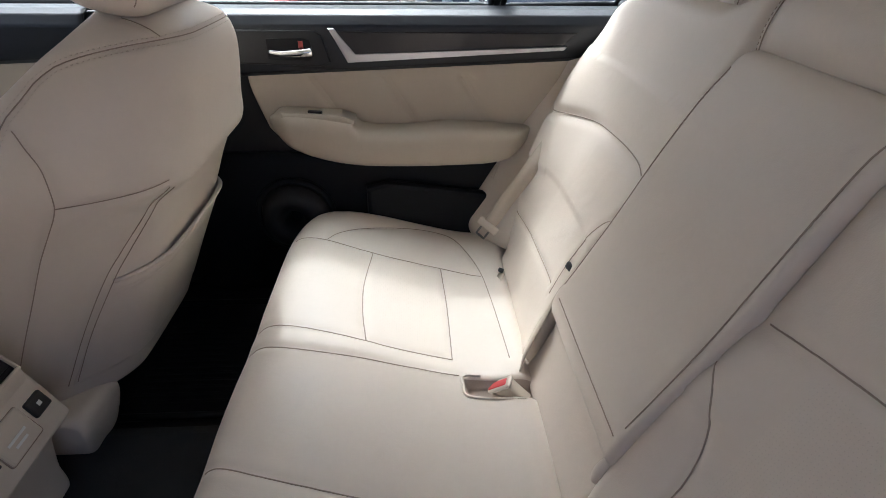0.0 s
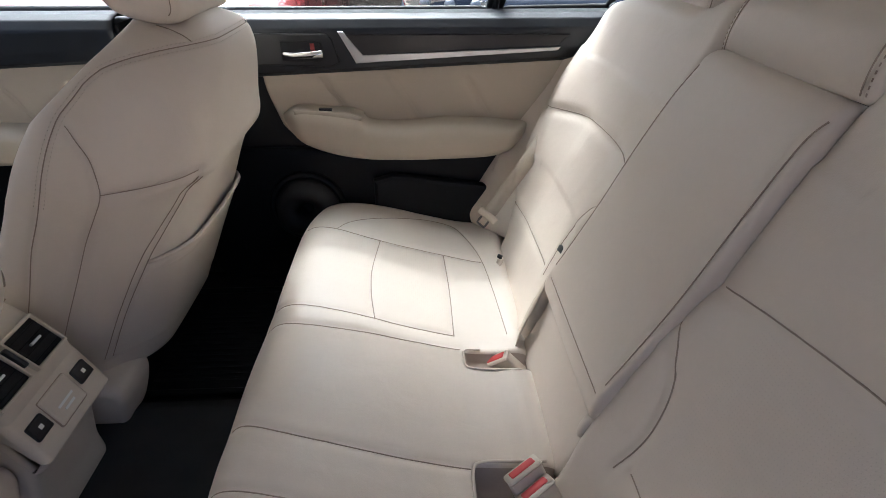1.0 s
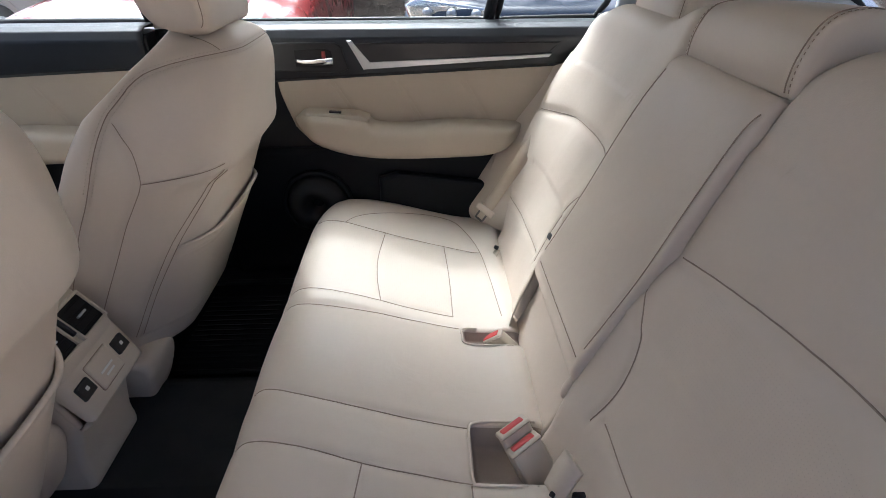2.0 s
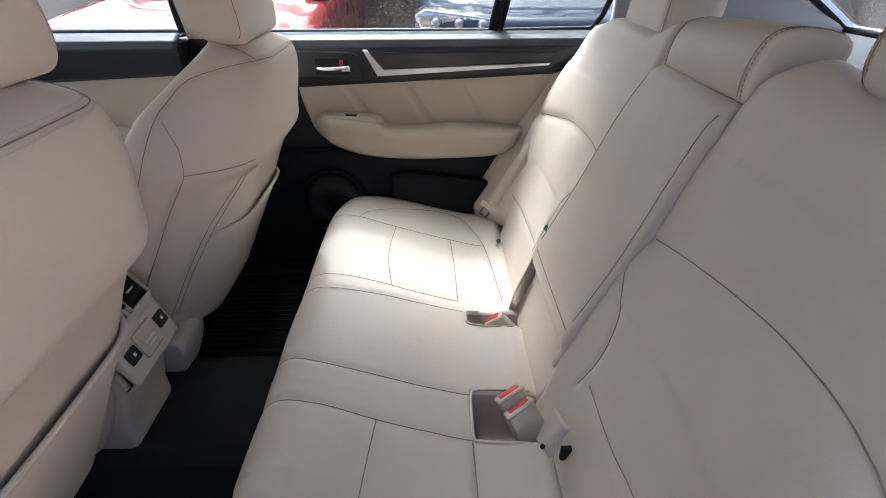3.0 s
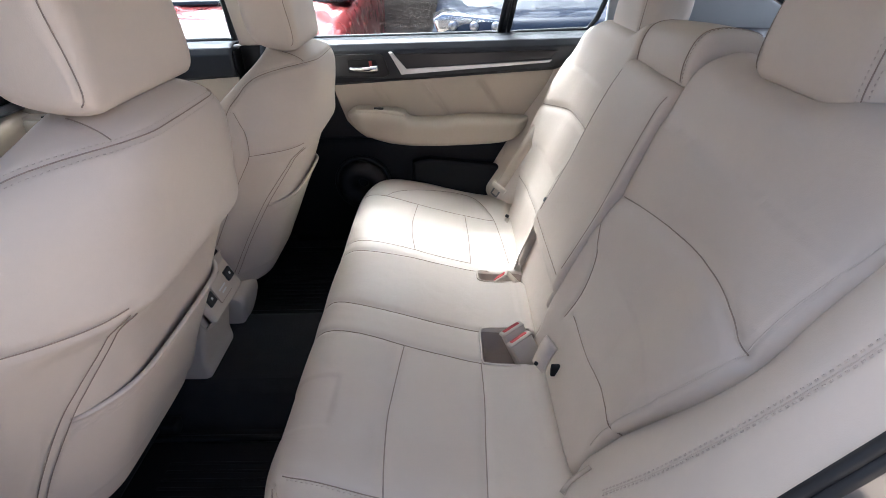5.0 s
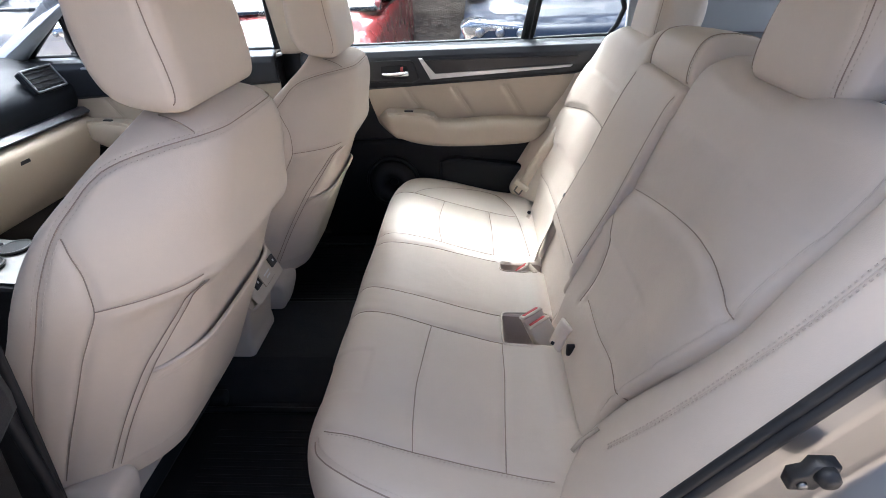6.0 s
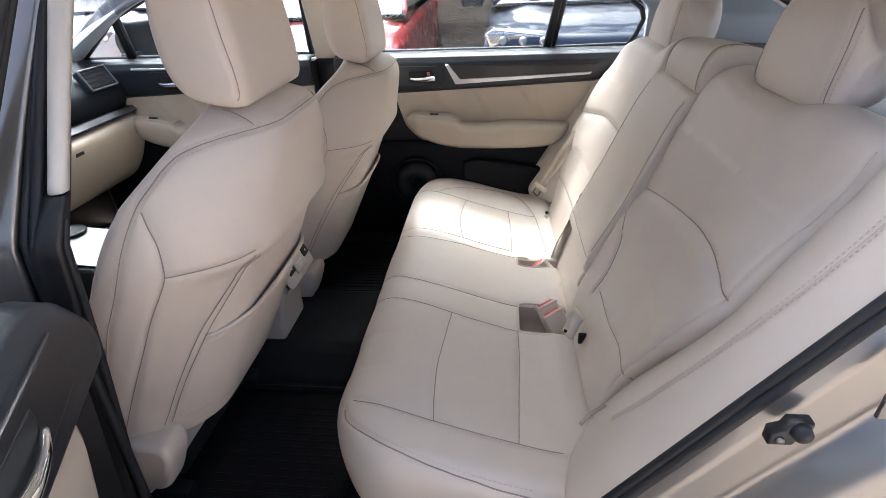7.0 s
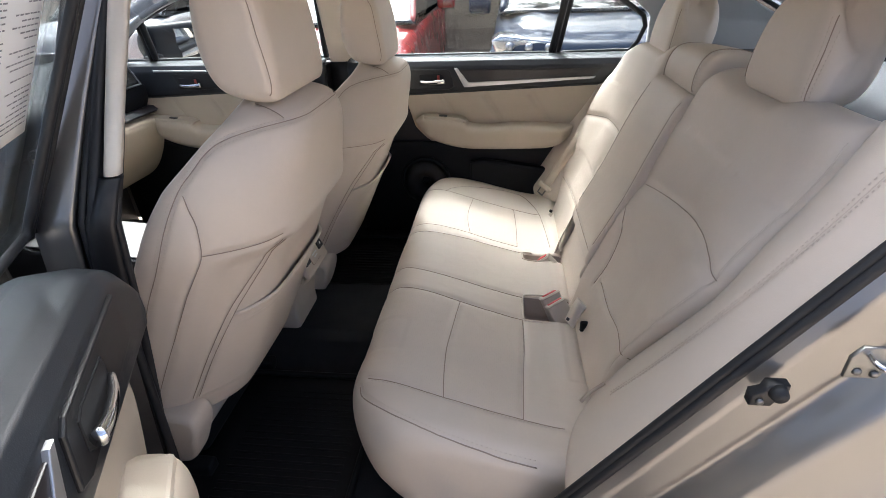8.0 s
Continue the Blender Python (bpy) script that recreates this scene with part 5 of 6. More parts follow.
def rear_jamb():
    """The painted door jamb behind the left door opening, with its seal."""
    def edge(z):
        return 0.108 + 0.67 * (z - 0.545)
    def at(u, v):
        z = lerp(v, 0.30, 1.20)
        x = edge(z) + lerp(u, 0.012, 0.60) + (0.10 * max(0, (0.50 - z) / 0.2) ** 2 if z < 0.5 else 0)
        k = u * 0.6
        y = 0.795 - 0.008 * math.exp(-((k - 0.118 - 0.05 * (z - 0.85)) / 0.010) ** 2) + 0.016 * min(1, k / 0.03) + 0.050 * (1 / (1 + math.exp(-(k - 0.135 - 0.05 * (z - 0.85)) / 0.010))) + 0.070 * (1 / (1 + math.exp(-(k - 0.27 - 0.12 * (z - 0.85)) / 0.035)))
        return (x, MID - y, z)
    t = thing("door_jamb", "champagne painted rear door jamb with soft highlights", "door jamb", kind="structure")
    link("jamb_panel", sheet_mesh("jamb_panel", at, 80, 40, 0.02, (0, 1, 0)), PAINT, t, "champagne painted metal")
    settle(t)
    s = thing("door_seal", "black rubber weather strip round the door opening", "door seal", kind="structure")
    zs = np.linspace(0.42, 1.22, 40)
    p = [(edge(z) + 0.006 + (0.30 * max(0, 0.52 - z) ** 1.2), MID - 0.800, z) for z in zs]
    part("outer_lip", tube_mesh("a", p, 0.0080, 8), RUBBER, s)
    p = [(edge(z) - 0.005 + (0.30 * max(0, 0.52 - z) ** 1.2), MID - 0.793, z) for z in zs]
    part("inner_lip", tube_mesh("b", p, 0.0070, 8), RUBBER, s)
    settle(s)
    bumper = thing("door_bumper", "black rubber door bumper on the jamb", "door bumper")
    bx, bz = 0.330, 0.850
    by = MID - 0.845
    bm = prism_bm([(bx - 0.030, bz - 0.030), (bx + 0.010, bz - 0.030), (bx + 0.018, bz - 0.016), (bx + 0.034, bz - 0.008), (bx + 0.034, bz + 0.024), (bx - 0.004, bz + 0.024), (bx - 0.010, bz + 0.006), (bx - 0.030, bz - 0.002)],
                  by - 0.006, by + 0.02, "y", 0.004)
    part("base", bm, BLACK, bumper)
    bm = bmesh.new()
    bmesh.ops.create_cone(bm, cap_ends=True, segments=24, radius1=0.019, radius2=0.014, depth=0.022)
    turned(bm, Matrix.Translation((bx + 0.014, by - 0.012, bz + 0.008)) @ Matrix.Rotation(radians(90), 4, "X"))
    bmesh.ops.bevel(bm, geom=[e for e in bm.edges if len(e.link_faces) == 2 and e.calc_face_angle() > 0.6], offset=0.003, segments=2, affect="EDGES")
    part("stop", bm, RUBBER, bumper, "round rubber stop")
    bm = bmesh.new()
    bmesh.ops.create_cone(bm, cap_ends=True, segments=16, radius1=0.008, radius2=0.007, depth=0.006)
    turned(bm, Matrix.Translation((bx - 0.014, by - 0.008, bz - 0.016)) @ Matrix.Rotation(radians(90), 4, "X"))
    part("bolt", bm, STEEL, bumper, "steel bolt")
    for o in bumper.children:
        o.data.transform(Matrix.Translation((bx, by, bz)) @ Matrix.Scale(0.68, 4) @ Matrix.Translation((-bx, -by, -bz)))
    settle(bumper)
    st = thing("door_striker", "bright steel door striker loop bolted to the jamb", "door striker")
    sx, sz, sy = 0.402, 0.938, MID - 0.880
    bm = prism_bm([(sx - 0.036, sz - 0.034), (sx + 0.018, sz - 0.034), (sx + 0.034, sz - 0.01), (sx + 0.034, sz + 0.036), (sx - 0.020, sz + 0.036), (sx - 0.036, sz + 0.012)], sy - 0.005, sy + 0.004, "y", 0.002)
    part("plate", bm, STEEL, st)
    lp = spline([(sx - 0.012, sy - 0.002, sz + 0.024), (sx - 0.012, sy - 0.034, sz + 0.022), (sx + 0.004, sy - 0.046, sz + 0.016), (sx + 0.020, sy - 0.034, sz + 0.004), (sx + 0.022, sy - 0.002, sz)], 0.004)
    part("loop", tube_mesh("l", lp, 0.0055, 10), CHROME, st, "bright steel loop")
    for ox, oz in ((-0.018, -0.018), (0.012, -0.022)):
        bm = bmesh.new()
        bmesh.ops.create_cone(bm, cap_ends=True, segments=16, radius1=0.009, radius2=0.006, depth=0.007)
        turned(bm, Matrix.Translation((sx + ox, sy - 0.007, sz + oz)) @ Matrix.Rotation(radians(90), 4, "X"))
        part("screw", bm, STEEL, st)
    for o in st.children:
        o.data.transform(Matrix.Translation((sx, sy, sz)) @ Matrix.Scale(0.64, 4) @ Matrix.Translation((-sx, -sy, -sz)))
    settle(st)


def console():
    t = thing("centre_console", "beige centre console with rear air vents and heater switches", "console")
    y0, y1 = -0.097, 0.078
    prof = [(-0.668, 0.34), (-0.655, 0.41), (-0.640, 0.48), (-0.624, 0.535), (-0.624, 0.56), (-0.622, 0.632), (-0.630, 0.648), (-0.662, 0.696), (-0.692, 0.724), (-0.74, 0.742), (-0.98, 0.76), (-1.0, 0.74), (-1.0, 0.34), (-0.8, 0.30)]
    me = pad_mesh("body", prof, lambda z: (y0 + 0.012 * max(0, 0.55 - z), y1 - 0.012 * max(0, 0.55 - z)), r=0.014, ring=160, across=24)
    link("body", me, TAN_PLASTIC, t)
    # switch panel: a wedge that stands proud
    lo = [(-0.604, 0.528), (-0.593, 0.540), (-0.594, 0.552), (-0.624, 0.626), (-0.638, 0.634), (-0.66, 0.62), (-0.63, 0.52)]
    me = pad_mesh("switch_panel", lo, lambda z: (y0 - 0.002, y1 + 0.002), r=0.012, ring=90, across=24)
    sp = link("switch_panel", me, TAN_PLASTIC, t, "beige switch panel")
    face = Matrix.Translation((-0.609, (y0 + y1) / 2, 0.592)) @ Matrix.Rotation(radians(-23), 4, "Y") @ Matrix.Rotation(radians(90), 4, "Y")
    def on_face(a0, a1, b0, b1, h, bevel=0.003):
        """a: across the car, b: up the face."""
        bm = box_bm((-b1, a0, -0.004), (-b0, a1, h), bevel)
        return turned(bm, face)
    for c in (-0.057, 0.057):
        sw = part("heater_switch", on_face(c - 0.017, c + 0.017, -0.018, 0.012, 0.005), BLACK, t, "black seat heater switch", False)
        part("switch_mark", on_face(c - 0.003, c + 0.004, -0.006, 0.001, 0.0056, 0), PRINT_WHITE, sw, "small white pictogram", False)
    # no real gap: a brown plate paints the shade round the lid
    part("lid_gap", on_face(-0.0345, 0.0345, -0.0355, 0.0235, 0.0018, 0.004), SEAM, t, "brown plate drawn as the shaded gap round the socket cover", False)
    lid = part("socket_lid", on_face(-0.033, 0.033, -0.034, 0.022, 0.004, 0.004), TAN_PLASTIC, t, "beige socket cover", False)
    for k, (a, b) in enumerate(((-0.018, 0.018), (-0.012, 0.012))):
        part("print_line", on_face(a, b, -0.010 - k * 0.010, -0.006 - k * 0.010, 0.0046, 0), PRINT_WHITE, lid, "faint white print", False)
    # two vents on the slanting upper face
    vf = Matrix.Translation((-0.642, (y0 + y1) / 2, 0.672)) @ Matrix.Rotation(radians(-34), 4, "Y") @ Matrix.Rotation(radians(90), 4, "Y")
    for c in (-0.042, 0.042):
        bm = turned(box_bm((-0.031, c - 0.034, -0.012), (0.031, c + 0.034, 0.0015), 0.004), vf)
        v = part("air_vent", bm, DARK, t, "black air vent", False)
        for a0, a1, b0, b1 in ((-0.036, 0.036, -0.0345, -0.029), (-0.036, 0.036, 0.029, 0.0345), (-0.036, -0.032, -0.031, 0.031), (0.032, 0.036, -0.031, 0.031)):
            part("surround", turned(box_bm((b0, c + a0, -0.008), (b1, c + a1, 0.0065), 0.002), vf), TAN_PLASTIC, v, "beige vent surround", False)
        for k in range(4):
            b = -0.021 + k * 0.014
            part("louvre", turned(box_bm((b - 0.0005, c - 0.030, 0.0008), (b + 0.0015, c + 0.030, 0.0045), 0.0005, 1), vf), DIM_BLACK, v, "", False)
        part("vent_tab", turned(box_bm((-0.002, c - 0.011, 0.003), (0.002, c + 0.011, 0.009), 0.001), vf), SILVER, v, "silver vent slider", False)
    part("vent_wheel", turned(box_bm((-0.024, -0.0045, -0.01), (0.016, 0.0045, 0.009), 0.003), vf), BLACK, t, "black vent thumbwheel", False)
    # armrest lid and front part with cup holders
    me = pad_mesh("console_lid", [(-0.73, 0.740), (-0.725, 0.77), (-0.77, 0.800), (-0.95, 0.818), (-1.0, 0.80), (-1.0, 0.765)], lambda z: (y0 + 0.005, y1 - 0.005), r=0.012, ring=60, across=20)
    link("console_lid", me, LEATHER, t, "padded beige console lid")
    bm = prism_bm([(-1.86, 0.30), (-1.0, 0.30), (-1.0, 0.60), (-1.46, 0.635), (-1.66, 0.72), (-1.86, 0.80)], y0 - 0.03, y1 + 0.03, "y", 0.012)
    part("front_body", bm, BLACK, t, "dark front console body", False)
    bm = prism_bm([(-1.50, 0.643), (-1.0, 0.601), (-1.0, 0.606), (-1.50, 0.649)], y0 - 0.02, y1 + 0.02, "y", 0.002)
    part("console_plate", bm, STEEL, t, "satin silver console plate", False)
    # tray and cup wells are solid dark pieces, their inner shade painted
    part("tray_recess", turned(box_bm((-0.035, -0.05, -0.006), (0.035, 0.05, 0.004), 0.003), Matrix.Translation((-1.455, 0.02, 0.648)) @ Matrix.Rotation(radians(4.9), 4, "Y")), DARK, t, "dark plate drawn as the shaded tray recess", False)
    for cx, cy in ((-1.37, 0.050), (-1.37, -0.052)):
        z = 0.606 + (-1.0 - cx) * 0.086
        bm = bmesh.new()
        bmesh.ops.create_cone(bm, cap_ends=True, segments=28, radius1=0.040, radius2=0.040, depth=0.012)
        turned(bm, Matrix.Translation((cx, cy, z + 0.001)))
        c = part("cup_holder", bm, DARK, t, "solid dark disc drawn as the shaded cup holder well", False)
        ring = [(cx + 0.041 * math.cos(a), cy + 0.041 * math.sin(a), z + 0.006) for a in np.linspace(0, 2 * math.pi, 30, endpoint=False)]
        part("rim", tube_mesh("r", ring, 0.004, 6, closed=True), BLACK, c)
    return settle(t)


def dashboard():
    t = thing("dashboard", "dark dashboard with silver trim over beige lower half", "dashboard")
    prof = [(-1.36, 0.93), (-1.42, 0.985), (-1.55, 1.03), (-1.72, 1.035), (-1.74, 0.9), (-1.72, 0.72), (-1.45, 0.80), (-1.38, 0.85)]
    me = pad_mesh("upper_dash", prof, lambda z: (MID - 0.72, MID + 0.70), r=0.03, ring=90, across=40)
    link("upper_dash", me, DASH, t, "dark soft upper dashboard")
    bm = prism_bm([(-1.352, 0.822), (-1.341, 0.832), (-1.36, 0.848), (-1.40, 0.848), (-1.40, 0.822)], MID + 0.05, MID + 0.70, "y", 0.004)
    part("silver_trim", bm, DASH_SILVER, t, "satin silver dashboard strip", False)
    prof = [(-1.36, 0.815), (-1.33, 0.78), (-1.37, 0.65), (-1.45, 0.55), (-1.60, 0.50), (-1.72, 0.55), (-1.72, 0.80), (-1.50, 0.84)]
    me = pad_mesh("glovebox", prof, lambda z: (MID + 0.13, MID + 0.70), r=0.03, ring=70, across=30)
    # door leatherette reused: its darker tone stands in for the shade under the dashboard
    gb = link("glovebox", me, DOOR_LEATHER, t, "beige glovebox")
    bm = box_bm((-1.352, MID + 0.285, 0.758), (-1.331, MID + 0.330, 0.775), 0.004)
    part("latch", bm, BLACK, gb, "small dark latch", False)
    part("lower_dash", box_bm((-1.72, MID - 0.72, 0.5), (-1.42, MID + 0.10, 0.84), 0.03), BLACK, t, "dark lower dashboard", False)
    # end vent
    fr = Matrix.Translation((-1.374, MID + 0.565, 0.975)) @ Matrix.Rotation(radians(-28), 4, "Y")
    v = part("air_vent", turned(box_bm((-0.02, -0.075, -0.043), (0.006, 0.075, 0.043), 0.008), fr), DASH, t, "end air vent with thin louvres", False)
    ring = [fr @ Vector((0.009, a, b)) for a, b in straight([(-0.070, -0.039), (0.070, -0.039), (0.070, 0.039), (-0.070, 0.039)], 0.01)]
    part("bezel", tube_mesh("b", ring, 0.004, 6, closed=True), DASH_SILVER, v, "satin silver bezel")
    part("vent_core", turned(box_bm((-0.01, -0.067, -0.036), (0.0075, 0.067, 0.036), 0.004), fr), DARK, v, "", False)
    for k in range(4):
        z = -0.026 + k * 0.0173
        part("louvre", turned(box_bm((0.004, -0.064, z - 0.002), (0.011, 0.064, z + 0.002), 0.001), fr), DASH, v, "", False)
    shift = Matrix.Translation((-0.165, 0, 0.035))
    for o in t.children_recursive:
        o.data.transform(shift)
    return settle(t)


def floor_mat(name, label, x0, x1, y0, y1, z):
    t = thing(name, label, "floor mat", group="floor mats")
    bm = box_bm((x0, y0, z), (x1, y1, z + 0.008), 0.004)
    part("tray", bm, MAT_TRAY, t, smooth=False)
    rim = [(x0 + 0.02, y0, z + 0.016), (x1 - 0.02, y0, z + 0.016), (x1, y0 + 0.02, z + 0.016), (x1, y1 - 0.02, z + 0.016), (x1 - 0.02, y1, z + 0.016), (x0 + 0.02, y1, z + 0.016), (x0, y1 - 0.02, z + 0.016), (x0, y0 + 0.02, z + 0.016)]
    part("rim", tube_mesh("rim", rim, 0.009, 8, closed=True), MAT_TRAY, t, "raised rim")
    n = int((y1 - y0 - 0.08) / 0.022)
    for k in range(n):
        y = y0 + 0.05 + k * 0.022
        part("rib", box_bm((x0 + 0.18, y - 0.004, z + 0.007), (x1 - 0.04, y + 0.004, z + 0.010), 0.002, 1), MAT_TRAY, t, smooth=False)
    return settle(t)


def wing_mirror():
    t = thing("wing_mirror", "dark door mirror outside the front passenger window", "wing mirror")
    x, y, z = -1.53, MID + 1.00, 1.095
    prof = [(x, z - 0.075), (x + 0.004, z), (x, z + 0.075), (x - 0.04, z + 0.085), (x - 0.10, z + 0.05), (x - 0.12, z - 0.01), (x - 0.08, z - 0.07)]
    me = pad_mesh("housing", prof, lambda q: (y - 0.135, y + 0.135), r=0.03, ring=60, across=20, star=True)
    link("housing", me, BLACK, t, "dark mirror housing")
    out = [(0.100 * math.copysign(abs(math.cos(a)) ** 0.6, math.cos(a)), 0.062 * math.copysign(abs(math.sin(a)) ** 0.6, math.sin(a))) for a in np.linspace(0, 2 * math.pi, 32, endpoint=False)]
    bm = prism_bm([(y + a, z + b) for a, b in out], x + 0.003, x + 0.007, "x")
    turned(bm, Matrix.Translation((x, y, z)) @ Matrix.Rotation(radians(-16), 4, "Z") @ Matrix.Translation((-x, -y, -z)) )
    part("mirror_glass", bm, MIRROR, t, "mirror glass", False)
    swing = Matrix.Translation((x, y, z)) @ Matrix.Rotation(radians(-22), 4, "Z") @ Matrix.Translation((-x, -y, -z))
    for o in t.children:
        o.data.transform(swing)
    part("foot", box_bm((x - 0.06, MID + 0.80, z - 0.06), (x - 0.02, y - 0.10, z - 0.03), 0.01), BLACK, t, "mirror foot")
    return settle(t)


# ---- outside ----
# ground colour assumed: pale and warm to bounce light into the near side
ASPHALT = material("worn_gravel", (0.56, 0.455, 0.350), 0.9, grain=0.8, grain_size=160, stain=0.3, stain_size=1.2, bump_dist=0.01)
LITTER = material("leaf_litter", (0.135, 0.108, 0.083), 0.95, grain=0.5, grain_size=60, stain=0.3, stain_size=240, tint=(0.22, 0.18, 0.14), bump_dist=0.03)
DRY_LEAF = material("dry_leaf", (0.18, 0.14, 0.105), 0.85, grain=0.2, stain=0.4, stain_size=60, tint=(0.34, 0.275, 0.215))
BARK = material("bark", (0.16, 0.13, 0.11), 0.95, grain=0.8, grain_size=60, stain=0.3, bump_dist=0.01)
RED_PAINT = material("red_car_paint", (0.42, 0.030, 0.028), 0.28, grain=0.0, stain=0.05, coat=1.0)
NAVY_PAINT = material("navy_car_paint", (0.018, 0.030, 0.060), 0.35, metal=0.0, spec=0.1, stain=0.08, coat=0.5)
NAVY_PAINT.node_tree.nodes["Principled BSDF"].inputs["Coat Roughness"].default_value = 0.01
WHITE_PAINT = material("white_car_paint", (0.78, 0.78, 0.77), 0.3, stain=0.03, coat=0.8)
TYRE = material("tyre", (0.02, 0.02, 0.021), 0.85, grain=0.5, grain_size=200, stain=0.2)
RIM = material("alloy_rim", (0.45, 0.46, 0.48), 0.3, metal=0.9, stain=0.1)
LAMP_CORE = material("lamp_reflector", (0.75, 0.76, 0.78), 0.15, metal=0.9, stain=0.1, stain_size=60)
CAR_GLASS = material("car_glass", (0.02, 0.025, 0.028), 0.05, stain=0.1, coat=1.0)


def ground_z(x, y):
    d = max(0.0, y - 4.2) * min(1.0, max(0.0, (x + 4.4) / 1.6))
    # steepness and unseen height are added to block skylight from the far side
    return 0.85 * d / (1 + 0.03 * d) * min(1.0, d / 1.5) if y < 60 else 0.85 * 55.8 / (1 + 0.03 * 55.8) * min(1.0, max(0.0, (x + 4.4) / 1.6))


def ground():
    xs = np.concatenate([-np.geomspace(900, 12, 14), np.linspace(-10, 10, 41), np.geomspace(12, 900, 14)])
    ys = np.concatenate([-np.geomspace(900, 12, 14), np.linspace(-10, 16, 105), np.geomspace(17, 900, 20)])
    verts = [(x, y, ground_z(x, y) + (0.03 * noise.noise((x * 1.3, y * 1.3, 0)) if y > 4.6 else 0)) for y in ys for x in xs]
    me = raw_mesh("ground", verts, grid_faces(len(ys), len(xs)))
    for p in me.polygons:
        p.material_index = 1 if p.center.y > 4.4 else 0
    tagged(link("ground", outward(me), [ASPHALT, LITTER]), "pale gravelly car park running up to a leaf-strewn bank", "ground", kind="structure")
    rnd = random.Random(7)
    bm = bmesh.new()
    for k in range(42000):
        x, y = rnd.uniform(-5.0, 2.5), 4.4 + 7.0 * rnd.random() ** 1.4
        z = ground_z(x, y) + 0.012 + 0.03 * noise.noise((x * 1.3, y * 1.3, 0))
        s = rnd.uniform(0.010, 0.026)
        m = Matrix.Translation((x, y, z)) @ Euler((rnd.uniform(-0.4, 0.4), rnd.uniform(-0.4, 0.4), rnd.uniform(0, 6.3))).to_matrix().to_4x4()
        q = [bm.verts.new(m @ Vector(v)) for v in ((-s, 0, 0), (-0.2 * s, 0.5 * s, 0.2 * s), (s, 0, 0.15 * s), (-0.2 * s, -0.5 * s, 0.2 * s))]
        bm.faces.new((q[0], q[1], q[2]))
        bm.faces.new((q[0], q[2], q[3]))
    tagged(part("fallen_leaves", bm, DRY_LEAF, smooth=False), "dry brown fallen leaves on the bank", "leaves", kind="stuff")


def wheel(parent, x, y, r=0.34, w=0.22):
    def ring(rad, wid, nm, mat, p, lab=""):
        bm = bmesh.new()
        bmesh.ops.create_cone(bm, cap_ends=True, segments=36, radius1=rad, radius2=rad, depth=wid)
        bmesh.ops.bevel(bm, geom=[e for e in bm.edges if len(e.link_faces) == 2 and e.calc_face_angle() > 1.0], offset=0.03, segments=3, affect="EDGES")
        turned(bm, Matrix.Translation((x, y, r)) @ Matrix.Rotation(radians(90), 4, "Y"))
        return part(nm, bm, mat, p, lab)
    wh = ring(r, w, "wheel", TYRE, parent, "black tyre on an alloy rim")
    ring(r * 0.66, w + 0.006, "rim", RIM, wh, "grey alloy rim")


